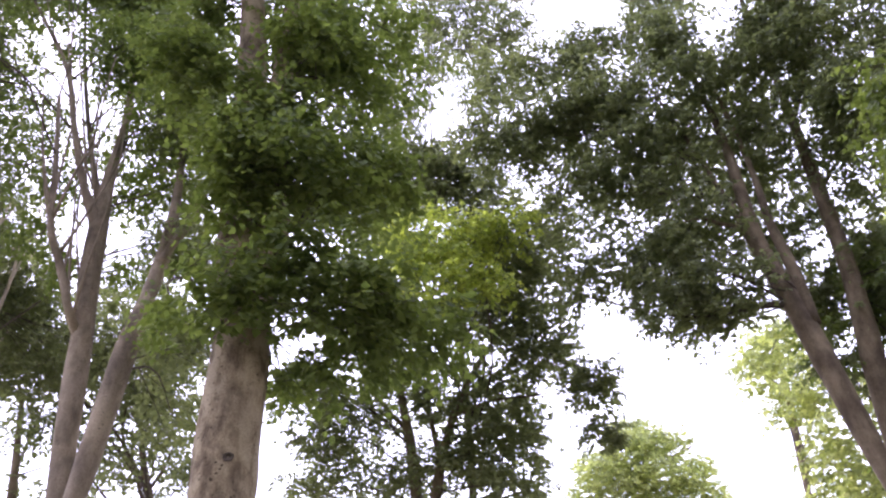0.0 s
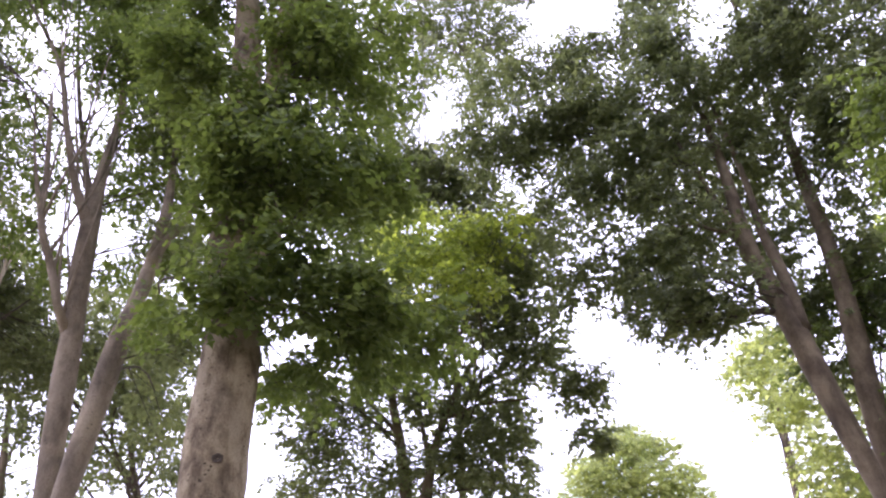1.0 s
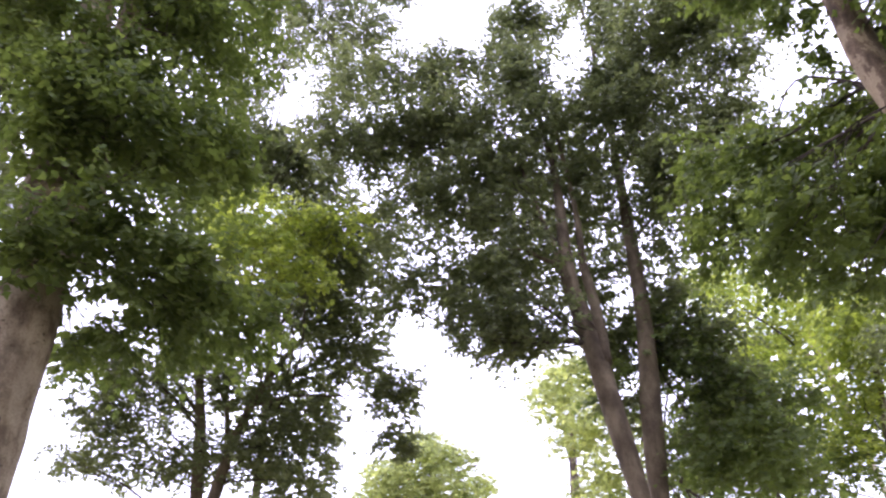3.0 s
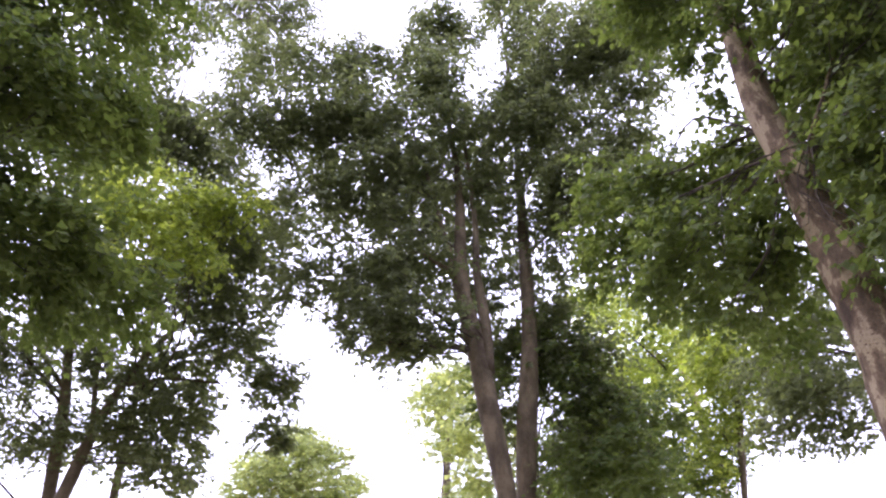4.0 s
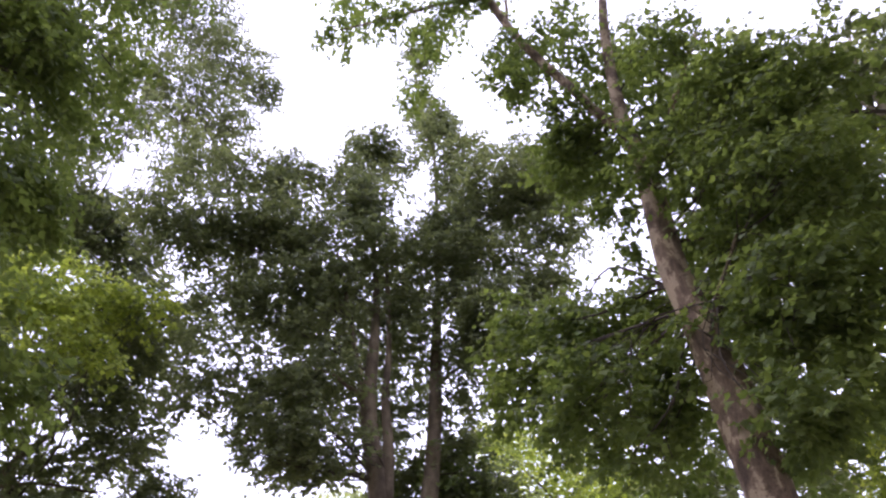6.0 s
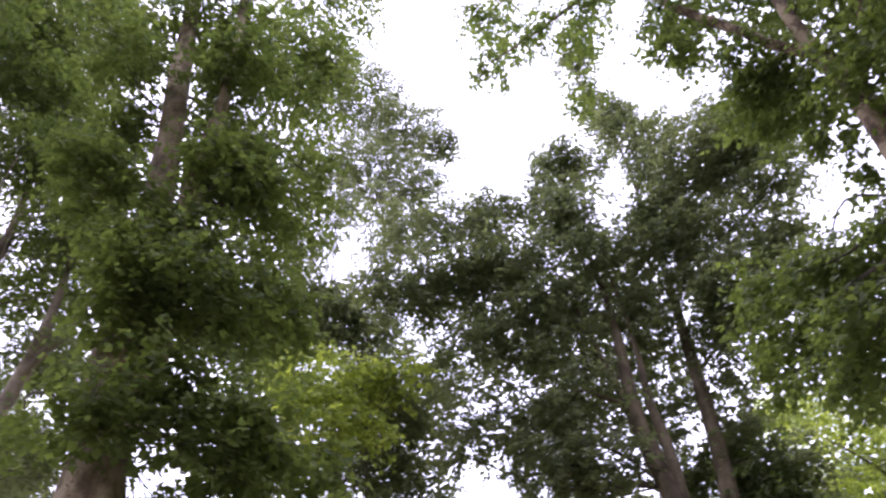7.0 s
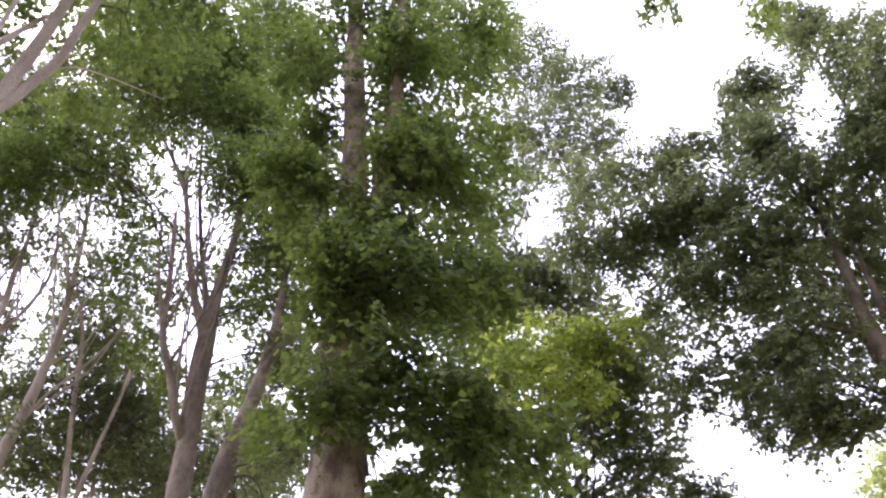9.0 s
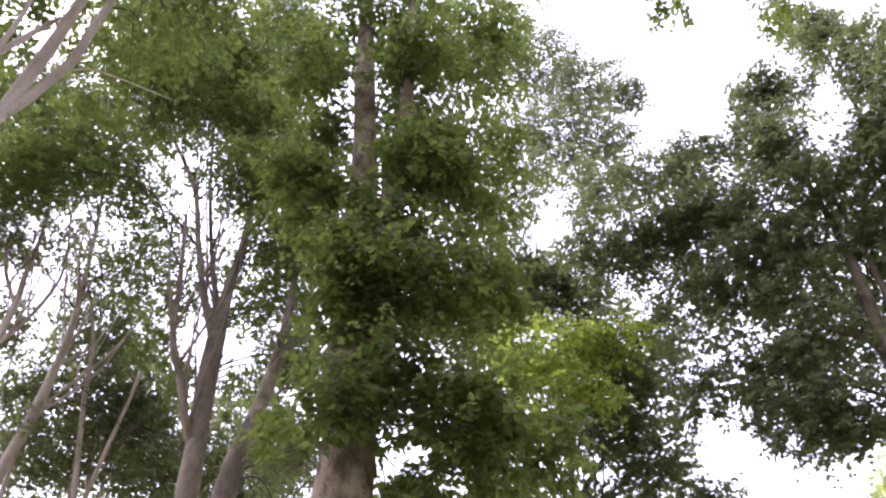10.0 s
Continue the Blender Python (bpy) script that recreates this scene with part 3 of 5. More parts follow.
# grey-barked tree leaning beside a forked neighbour
stems = [
    [(-6.15, 10.29, 0, 0.281), (-6.11, 10.32, 0.4, 0.225), (-5.26, 10.74, 7.86, 0.18),
     (-5.16, 10.79, 8.74, 0.167), (-5.1, 10.96, 9.45, 0.139), (-5, 11.15, 10.68, 0.132),
     (-4.95, 11.17, 11.79, 0.091), (-4.97, 11.16, 13.17, 0.057), (-5.06, 11.12, 15.28, 0.038)],
    [(-4.98, 11.02, 10.32, 0.098), (-4.83, 11.08, 10.8, 0.076), (-4.48, 11.09, 11.37, 0.047),
     (-4.24, 10.91, 12.65, 0.028)],
]
low_boughs = [
    (-5.2, 13.3, 12.5, 0.71, 0.65, 0.8), (-5.4, 13.2, 10.7, 0.6, 0.6, 0.7), (-5.6, 12.5, 15.8, 0.57, 0.99, 0.7),
    (-5.3, 12.6, 13.3, 0.45, 0.77, 0.6), (-4.9, 11.1, 11, 0.55, 0.49, 0.5), (-4.9, 10.9, 13.4, 0.61, 0.73, 0.8),
    (-3.9, 10.5, 8.3, 0.55, 0.64, 0.8), (-5.1, 12, 9.2, 0.52, 0.52, 0.6), (-3.9, 11, 10.5, 0.42, 0.53, 0.5),
    (-5.3, 13.3, 8.5, 0.76, 0.76, 0.5), (-5.8, 13, 9.6, 0.56, 0.67, 0.5), (-7.3, 15.2, 12.5, 0.85, 0.7, 0.5)]
make_tree("plane_tree", "grey-barked tree leaning beside a forked neighbour", stems, low_boughs, BARK_DUN, LEAF_HAZE_GREY, 25, leaf_size=0.115, low=8.0, group="trees of the grove")

# smooth pale-barked tree with sweeping cream limbs
stems = [
    [(-6.41, 3.31, 0, 0.145), (-6.38, 3.35, 0.4, 0.116), (-5.88, 4.07, 7.43, 0.093), (-5.81, 4.17, 8.41, 0.094),
     (-5.73, 4.27, 9.06, 0.089), (-5.61, 4.21, 9.77, 0.079), (-5.5, 4.15, 10.56, 0.073),
     (-5.4, 4.06, 11.13, 0.066), (-5.33, 3.94, 12.7, 0.051)],
    [(-5.72, 4.29, 9.02, 0.073), (-5.61, 4.33, 9.27, 0.063), (-5.5, 4.36, 9.65, 0.061),
     (-5.33, 4.36, 10.1, 0.061), (-5.23, 4.28, 10.64, 0.056), (-5.12, 4.21, 11.25, 0.046),
     (-5.04, 4.1, 12.6, 0.037)],
    [(-5.89, 3.82, 8.91, 0.045), (-5.83, 3.9, 9.71, 0.035), (-5.78, 3.99, 10.12, 0.039),
     (-5.72, 4.07, 10.54, 0.029), (-5.66, 4.16, 10.91, 0.025)],
    [(-5.29, 4.41, 9.99, 0.014), (-5.19, 4.53, 10.17, 0.012), (-5.02, 4.72, 10.27, 0.01),
     (-4.76, 4.98, 10.34, 0.008), (-4.45, 5.26, 10.37, 0.005)],
    [(-5.77, 3.76, 8.59, 0.04), (-5.75, 3.8, 9.66, 0.034), (-5.75, 3.8, 10.1, 0.031), (-5.77, 3.77, 10.83, 0.027)],
]
low_boughs = [
    (-6.3, 5.5, 13, 0.74, 0.47, 0.7), (-5.4, 5.9, 14, 0.8, 0.5, 0.7), (-7, 5, 11.4, 0.5, 0.41, 0.6),
    (-6.5, 4.3, 11.4, 0.55, 0.32, 0.6), (-5.3, 4.9, 12.6, 0.96, 0.35, 0.6), (-6.2, 5.7, 11.6, 0.61, 0.35, 0.7),
    (-6.1, 3.7, 11.7, 0.85, 0.38, 1), (-5.2, 5.1, 14.3, 1.06, 0.48, 1)]
full_boughs = [
    (-5.06, 4.84, 11.53, 0.93, 0.3, 0.7), (-4.83, 6.38, 14.57, 0.6, 0.29, 0.7)]
make_tree("plane_tree", "smooth pale-barked tree with sweeping cream limbs", stems, low_boughs + full_boughs, BARK_PALE, LEAF_DARK, 32, leaf_size=0.105, group="trees of the grove")

# leaning thin pale tree with many rising branches
stems = [
    [(-11.15, 10.86, 0, 0.205), (-11.11, 10.9, 0.4, 0.164), (-10.29, 11.72, 9.05, 0.131),
     (-10.25, 11.76, 9.47, 0.122), (-10.17, 11.83, 10.51, 0.107), (-10.15, 11.85, 11.54, 0.098),
     (-10.14, 11.85, 12.35, 0.081), (-10.21, 11.79, 13.35, 0.068), (-10.4, 11.63, 15.22, 0.055),
     (-10.71, 11.35, 17.7, 0.04)],
    [(-10.14, 11.86, 11.7, 0.047), (-9.93, 12.03, 12.1, 0.032), (-9.77, 12.16, 12.39, 0.028),
     (-9.64, 12.27, 13.11, 0.017)],
    [(-10.14, 11.85, 10.52, 0.039), (-9.88, 12.07, 11.04, 0.031), (-9.63, 12.27, 11.56, 0.027),
     (-9.42, 12.43, 12.27, 0.022), (-9.23, 12.58, 13.59, 0.018)],
    [(-10.15, 11.85, 12.44, 0.049), (-10.34, 11.68, 13.97, 0.041), (-10.72, 11.33, 15.15, 0.03)],
]
low_boughs = [
    (-11.5, 9.5, 17.1, 1.54, 0.84, 1.2), (-10.4, 10.8, 18.1, 1.2, 0.9, 0.8), (-11.1, 10.6, 16.3, 1.54, 0.7, 0.8),
    (-10.2, 11.8, 17.4, 1.06, 0.91, 0.3), (-11.4, 8.6, 17.4, 0.96, 0.68, 1),
    (-10.2, 13.1, 13.5, 0.83, 1.24, 0.8), (-10.7, 12.2, 15.5, 0.86, 0.86, 0.3),
    (-9.7, 13.5, 11.8, 1.04, 1.04, 1), (-10.4, 13, 10.5, 0.97, 0.85, 1), (-8.7, 13.9, 10.4, 0.87, 0.74, 1),
    (-11.2, 12.7, 11.8, 0.64, 0.64, 0.6), (-7.7, 15, 10.9, 0.79, 0.79, 0.8)]
high_boughs = [
    (-10.7, 12.4, 13.6, 0.68, 0.81, 0.15), (-11.4, 12.4, 11.5, 0.63, 0.63, 0.5),
    (-10.8, 12.7, 14.6, 0.99, 0.99, 0.25), (-9.2, 13.9, 12.3, 0.81, 0.94, 0.9),
    (-10.3, 11.4, 19.4, 0.8, 0.8, 0.4), (-11.1, 9.7, 18.9, 1.2, 0.75, 1), (-9.6, 13.3, 14.8, 0.82, 0.82, 0.4),
    (-9.7, 12.9, 16.6, 0.71, 1, 0.3)]
full_boughs = [
    (-9.26, 11.8, 14.27, 1.16, 1.02, 0.5), (-10.82, 10.39, 14.2, 0.99, 0.65, 0.5), (-10.4, 11.49, 22.72, 2.74, 1.58, 1), (-11.42, 10.48, 17.91, 2, 1.07, 0.9),
    (-7.66, 12.9, 21.71, 1.54, 1.72, 0.9)]
make_tree("plane_tree", "leaning thin pale tree with many rising branches", stems, low_boughs + high_boughs + full_boughs, BARK_PALE, LEAF_HAZE_GREY, 39, fans=12, low=11.0, leaf_size=0.1, group="trees of the grove")

# thin pale tree with fanned upright branches
stems = [
    [(-10.77, 9.46, 0, 0.158), (-10.75, 9.48, 0.4, 0.126), (-10.21, 10.02, 9.95, 0.101),
     (-10.14, 10.09, 11.19, 0.078), (-10.13, 10.1, 11.94, 0.068), (-10.19, 10.04, 12.7, 0.055),
     (-10.21, 10.02, 13.25, 0.047), (-10.29, 9.93, 14.33, 0.038), (-10.48, 9.73, 15.66, 0.023)],
    [(-10.16, 10.07, 10.74, 0.045), (-9.96, 10.27, 11.47, 0.038), (-9.82, 10.4, 12.16, 0.04),
     (-9.75, 10.46, 12.85, 0.031), (-9.83, 10.39, 13.66, 0.027), (-10.01, 10.21, 14.59, 0.017)],
    [(-10.13, 10.09, 11.86, 0.043), (-10.46, 9.75, 12.66, 0.034), (-10.58, 9.62, 14.04, 0.021)],
]
low_boughs = [
    (-10.8, 9.3, 14.7, 0.88, 0.75, 1), (-10.5, 9.7, 13.4, 0.6, 0.6, 0.5), (-10.7, 10.5, 12, 0.58, 0.93, 0.8),
    (-11.1, 9, 13.2, 1.16, 1.16, 1), (-10.4, 11.7, 10.1, 0.56, 0.68, 0.5)]
make_tree("plane_tree", "thin pale tree with fanned upright branches", stems, low_boughs, BARK_PALE, LEAF_HAZE_GREY, 46, fans=10, low=11.0, leaf_size=0.115, group="trees of the grove")

# thin pale sapling under taller trees
stems = [
    [(-8.33, 14.79, 0, 0.078), (-8.4, 14.74, 0.4, 0.062), (-9.99, 13.63, 9.45, 0.05),
     (-10.09, 13.56, 10.02, 0.046), (-10.2, 13.48, 11.1, 0.044), (-10.35, 13.36, 12.15, 0.034),
     (-10.6, 13.16, 13.55, 0.024)],
    [(-9.77, 13.79, 9.64, 0.036), (-9.85, 13.73, 10.17, 0.037), (-9.97, 13.65, 11.18, 0.033),
     (-10.13, 13.53, 12.15, 0.017)],
    [(-9.56, 13.94, 9.83, 0.047), (-9.66, 13.87, 10.63, 0.043), (-9.69, 13.85, 11.88, 0.035),
     (-9.67, 13.86, 12.71, 0.024), (-9.79, 13.78, 13.94, 0.019)],
    [(-8.33, 14.79, 0.3, 0.078), (-9.434, 12.923, 9.255, 0.06), (-9.703, 12.469, 11.367, 0.05), (-9.784, 12.15, 12.635, 0.04), (-10.04, 11.808, 13.695, 0.025)],
    [(-8.33, 14.79, 0.3, 0.065), (-9.275, 13.038, 9.303, 0.05), (-8.953, 12.775, 10.53, 0.042), (-8.764, 12.663, 11.541, 0.034), (-8.661, 12.491, 12.606, 0.02)],
    [(-8.33, 14.79, 0.3, 0.052), (-10.431, 12.133, 9.894, 0.04), (-10.21, 12.058, 10.795, 0.036), (-9.351, 12.236, 12.184, 0.028), (-8.936, 12.296, 13.125, 0.018)],
]
low_boughs = [
    (-11, 13.5, 10.1, 0.74, 0.61, 0.9), (-9.9, 14.3, 11.2, 0.79, 0.79, 0.9),
    (-10.8, 13.6, 11.7, 0.79, 0.66, 0.9), (-8.6, 15.2, 11.5, 0.82, 0.82, 0.8),
    (-10.9, 13.4, 12.8, 0.61, 0.82, 0.5), (-10, 13.9, 13.4, 0.56, 0.85, 0.6),
    (-10.2, 14.1, 10.5, 0.89, 0.64, 0.6)]
full_boughs = [
    (-10.71, 13.59, 13.91, 1.78, 0.87, 0.6), (-11.53, 12.9, 12.48, 0.89, 0.94, 0.7), (-5.09, 11.96, 11.88, 0.69, 0.61, 0.5)]
make_tree("sapling", "thin pale sapling under taller trees", stems, low_boughs + full_boughs, BARK_PALE, LEAF_HAZE_GREY, 53, fans=8, low=10.0, crowd=0.75, leaf_size=0.115, group="trees of the grove")

# dark dense tree with a branching brown trunk
stems = [
    [(7.79, 13.55, 0, 0.292), (7.75, 13.56, 0.4, 0.234), (7.04, 13.92, 8.6, 0.235), (6.9, 13.99, 10.21, 0.215),
     (6.74, 14.07, 11.64, 0.19), (6.79, 14.04, 12.92, 0.147), (6.87, 14.01, 14.32, 0.105),
     (6.78, 14.05, 17.31, 0.062), (6.69, 14.09, 20.17, 0.033)],
    [(7.1, 13.89, 9.41, 0.149), (7.14, 13.87, 10.77, 0.123), (7.08, 13.9, 11.97, 0.103),
     (7.21, 13.98, 13.37, 0.075), (7.17, 14, 16.39, 0.045)],
    [(6.7, 14.09, 11.49, 0.113), (6.45, 14.06, 12.81, 0.073), (6.15, 14.2, 14.89, 0.05),
     (5.71, 14.24, 16.93, 0.03)],
    [(6.5, 14.04, 12.09, 0.051), (6.01, 13.83, 12.06, 0.044), (5.66, 13.7, 12.14, 0.031),
     (5.09, 13.64, 12.05, 0.018)],
]
low_boughs = [
    (6.5, 13.9, 20.6, 0.88, 0.79, 1.2), (6.5, 13.6, 18.1, 1.05, 1.05, 1.3), (5.5, 13.9, 16.1, 1.28, 0.98, 1.2),
    (4.3, 14.3, 16.9, 1.15, 0.92, 1.1), (3.1, 14.6, 16.5, 1.12, 0.82, 1.2), (1.6, 14.6, 17.6, 0.82, 1.04, 0.5),
    (1, 15, 16.4, 0.79, 0.79, 0.65), (4.8, 14.3, 14.6, 1.29, 0.86, 1.2), (6.8, 14.3, 15.7, 1.16, 1.01, 0.9),
    (4.1, 14.4, 12.6, 0.86, 0.79, 0.5), (5.4, 13.9, 13.2, 0.96, 0.68, 0.7), (4.8, 13.9, 10.8, 1.05, 0.74, 0.6),
    (5.7, 13.4, 10.3, 0.85, 0.67, 0.7), (4.4, 13.9, 10, 0.53, 0.47, 0.8), (3, 14.6, 12.7, 0.72, 0.65, 0.4),
    (4.7, 14.6, 19.2, 0.83, 0.83, 1)]
high_boughs = [
    (7.6, 14.9, 12.1, 0.5, 1.14, 0.8), (7.9, 15.1, 10.7, 0.48, 0.97, 0.9), (6.6, 14, 21.6, 0.82, 0.63, 1.1),
    (6.1, 14.2, 19.4, 0.77, 0.77, 1), (6.8, 15.2, 15.7, 2.07, 1.91, 0.5), (4.5, 15.7, 16.1, 2.04, 1.72, 0.4),
    (5.3, 14.9, 13, 1.4, 1.26, 0.35), (7.2, 13.5, 20, 0.6, 0.95, 1), (8, 13.4, 21.9, 0.54, 0.67, 0.8),
    (5.3, 14.1, 11.8, 0.92, 0.78, 0.5), (4.5, 14.3, 11.5, 0.76, 0.64, 0.5), (4.5, 14.4, 11.4, 0.7, 0.57, 0.5),
    (5.3, 14.1, 10.8, 0.62, 0.56, 0.5), (6.1, 13.9, 10.4, 0.54, 0.54, 0.6), (4.6, 13.8, 9.7, 0.58, 0.35, 0.9)]
high_boughs += [
    (5.5, 13.8, 9.7, 0.52, 0.41, 0.9), (4.1, 14.1, 10.4, 0.49, 0.39, 0.8), (4.5, 14.4, 19, 0.81, 0.65, 0.9),
    (3.4, 14.6, 11.8, 0.72, 0.65, 0.6), (2.8, 14.7, 11.2, 0.45, 0.41, 0.7), (6.5, 15, 13.3, 0.87, 0.87, 0.6),
    (7.5, 14.9, 13.9, 0.83, 0.9, 0.6), (6.8, 13.3, 16.5, 0.85, 0.92, 0.9), (3.3, 14.6, 14.3, 0.97, 0.69, 0.8),
    (2, 14.8, 15.6, 0.85, 0.71, 0.9), (1, 14.5, 19.5, 0.94, 0.78, 0.3), (2.3, 14.5, 18.6, 0.93, 0.93, 0.8),
    (3.4, 14.6, 18.4, 0.79, 0.79, 0.9), (6.9, 15, 12.4, 0.71, 0.85, 0.7)]
full_boughs = [
    (1.94, 14.87, 16.21, 0.95, 1.11, 1), (4.1, 14.64, 18.5, 1.08, 0.95, 1), (4.84, 14.41, 16.99, 0.88, 0.98, 1.1), (3.56, 14.78, 16.3, 1.31, 0.99, 1),
    (6.5, 13.96, 18, 0.97, 1.35, 1.2), (5.38, 14.22, 14.5, 1.49, 1.18, 1.1), (4.09, 14.64, 13.96, 1.22, 0.71, 0.8), (5.71, 13.87, 12.08, 0.98, 0.89, 0.8),
    (4.77, 14.22, 11.53, 1.1, 0.78, 0.55), (3.39, 14.61, 11.84, 0.76, 0.69, 0.45), (4.76, 14.22, 10.09, 0.93, 0.54, 0.7), (5.69, 14.09, 10.17, 0.69, 0.65, 0.7),
    (7.47, 13.92, 14.48, 0.8, 1.06, 1), (5.08, 14.11, 11.37, 1.12, 0.8, 0.6), (4.91, 14.17, 10.08, 0.83, 0.56, 0.7), (6.69, 13.87, 20.64, 0.93, 0.56, 1.2)]
make_tree("plane_tree", "dark dense tree with a branching brown trunk", stems, low_boughs + high_boughs + full_boughs, BARK_GREY, LEAF_HAZE_GREY, 60, clump=0.38, crowd=1.42, leaf_size=0.132, blade=LOBED, low=9.9, group="trees of the grove")

# tall narrow tree with one straight brown trunk
stems = [
    [(7.29, 14.72, 0, 0.36), (7.34, 14.68, 0.4, 0.29), (8.04, 14.12, 8.58, 0.225), (8.13, 14.07, 9.2, 0.215),
     (8.28, 13.98, 10.4, 0.19), (8.4, 13.91, 12.08, 0.165), (8.49, 13.86, 13.76, 0.135),
     (8.63, 13.77, 16.47, 0.085), (8.72, 13.71, 19.95, 0.051), (8.71, 13.72, 24.25, 0.028)],
    [(8.45, 13.88, 12.73, 0.062), (8.72, 13.56, 13.04, 0.048), (8.93, 13.11, 13.09, 0.034),
     (9.46, 12.41, 13.17, 0.02)],
    [(8.58, 13.8, 14.86, 0.059), (9.03, 13.35, 15.91, 0.046), (9.71, 12.54, 17.49, 0.031)],
]
low_boughs = [
    (7.8, 14.7, 8.9, 0.53, 0.71, 0.8), (8.5, 14.3, 10, 0.6, 0.73, 0.8), (8.5, 14.4, 11.2, 0.64, 0.64, 0.7),
    (8.5, 13.7, 23.8, 0.59, 1.18, 1), (8.8, 13.2, 21.3, 0.82, 0.82, 1), (9.4, 12.5, 19.1, 1.19, 1.02, 1.2),
    (8.9, 13.1, 17.6, 0.99, 0.99, 1.2), (10.4, 11.6, 19.6, 1.12, 0.95, 1.1), (9.6, 12.3, 15.9, 0.93, 0.78, 0.7),
    (8.6, 13, 15.1, 0.68, 0.76, 0.8), (9.4, 12.4, 14.2, 0.96, 0.81, 1), (7.7, 14.2, 12, 0.56, 0.84, 0.6),
    (9.1, 14, 11.4, 0.63, 0.84, 0.9), (9, 13.2, 12.5, 0.85, 0.57, 0.6), (8.2, 14.8, 10.4, 0.54, 0.81, 0.9),
    (10.6, 11.4, 17, 0.8, 0.8, 0.6)]
high_boughs = [
    (8.7, 13.4, 20.2, 0.5, 1.07, 1), (8.8, 13.4, 22.7, 0.53, 0.95, 1), (8.1, 14.7, 17, 0.75, 2.17, 0.7),
    (10.1, 12.9, 16, 1.76, 2.24, 0.4), (8.3, 14.7, 13.9, 0.69, 1.22, 0.6), (11, 11.1, 18.7, 1, 1, 0.8),
    (10.9, 11.2, 16.7, 0.79, 0.71, 0.8), (10.5, 11.6, 15.2, 0.75, 0.6, 0.8), (9.7, 13.9, 10.3, 0.82, 0.96, 1.1),
    (9.8, 14.1, 9, 0.93, 0.86, 1.2), (9, 14, 11.1, 0.76, 0.63, 0.8), (9.3, 14.4, 8.1, 0.9, 0.58, 1.1),
    (8.3, 13.5, 26.7, 0.47, 0.96, 1), (11, 11, 17.1, 0.7, 0.7, 0.6), (7.7, 14, 15.2, 0.62, 0.92, 0.5)]
high_boughs += [
    (9, 13.1, 13.8, 0.88, 0.73, 0.7), (9.6, 12.9, 12.6, 0.85, 0.85, 0.6), (8.7, 13.9, 12.5, 0.72, 0.72, 0.5),
    (10.2, 11.8, 18.2, 1, 1, 1), (11, 11.1, 18.9, 0.84, 1.01, 0.8), (10.2, 11.8, 15, 0.75, 0.75, 0.8),
    (9.2, 14.2, 10.2, 0.68, 0.81, 0.9), (8.2, 13.9, 26.4, 0.73, 1.04, 0.7), (8.2, 13.9, 24.6, 0.71, 0.81, 0.8)]
full_boughs = [
    (8.82, 13.11, 16.36, 1.23, 1.29, 1.1), (9.1, 12.54, 13.72, 0.86, 1.3, 1), (8.51, 13.55, 13.95, 0.9, 0.8, 0.8), (8.46, 13.34, 16.98, 1.24, 1.57, 1),
    (9.6, 12.3, 18.29, 1.42, 1.05, 1.1), (10.1, 11.09, 18.23, 1.23, 0.88, 1), (9.56, 12.2, 14.1, 1.26, 1.11, 0.9), (8.69, 13.44, 22.68, 0.63, 0.98, 1),
    (9.86, 10.63, 12.7, 0.76, 1.02, 1), (9.24, 12.57, 20.61, 0.84, 0.6, 0.9), (10.07, 11.79, 20.06, 0.82, 0.59, 0.9)]
make_tree("plane_tree", "tall narrow tree with one straight brown trunk", stems, low_boughs + high_boughs + full_boughs, BARK_GREY, LEAF_HAZE_GREY, 67, clump=0.35, crowd=1.45, leaf_size=0.132, blade=LOBED, low=9.9, group="trees of the grove")

# big leaning tree with flaking mottled brown bark
stems = [
    [(7.44, 5.5, 0, 0.361), (7.44, 5.48, 0.4, 0.289), (7.44, 5.25, 5.08, 0.285), (7.44, 5.24, 5.28, 0.283),
     (7.44, 5.24, 6.41, 0.288), (7.42, 5.27, 7.24, 0.27), (7.38, 5.33, 8.18, 0.238), (7.33, 5.4, 9.24, 0.21),
     (7.36, 5.36, 10.39, 0.191), (7.37, 5.34, 11.29, 0.174), (7.28, 5.35, 12.26, 0.136),
     (7.24, 5.3, 13.11, 0.112), (7.29, 5.23, 14.27, 0.104), (7.31, 5.08, 15.31, 0.089),
     (7.43, 4.79, 17.01, 0.068)],
    [(7.28, 5.35, 12.18, 0.099), (6.98, 5.63, 12.97, 0.096), (6.81, 5.74, 13.49, 0.085),
     (6.46, 6.03, 14.58, 0.085), (6.03, 6.37, 16.21, 0.087), (5.82, 6.48, 17.2, 0.08), (5.82, 6.3, 18.7, 0.059)],
    [(7.36, 5.35, 11.03, 0.137), (7.57, 5.04, 11.6, 0.104), (7.55, 5.07, 11.43, 0.08), (7.71, 4.58, 12.45, 0.058),
     (8.08, 3.89, 13.87, 0.038)],
    [(7.37, 5.34, 7.57, 0.118), (7.42, 5.15, 8.07, 0.053), (7.37, 4.87, 8.34, 0.032), (7.4, 4.6, 8.63, 0.025),
     (7.34, 4.18, 8.99, 0.017)],
    [(6.03, 6.37, 16.21, 0.038), (6.08, 6.33, 17.01, 0.034), (6.05, 6.27, 18.49, 0.024)],
    [(5.85, 6.45, 17.38, 0.051), (5.01, 7.13, 17.42, 0.041), (4.05, 7.56, 16.72, 0.029),
     (3.05, 8.02, 16.1, 0.017)],
    [(5.87, 6.26, 18.65, 0.047), (4.95, 7.01, 19.36, 0.037), (3.26, 7.8, 17.99, 0.018)],
]
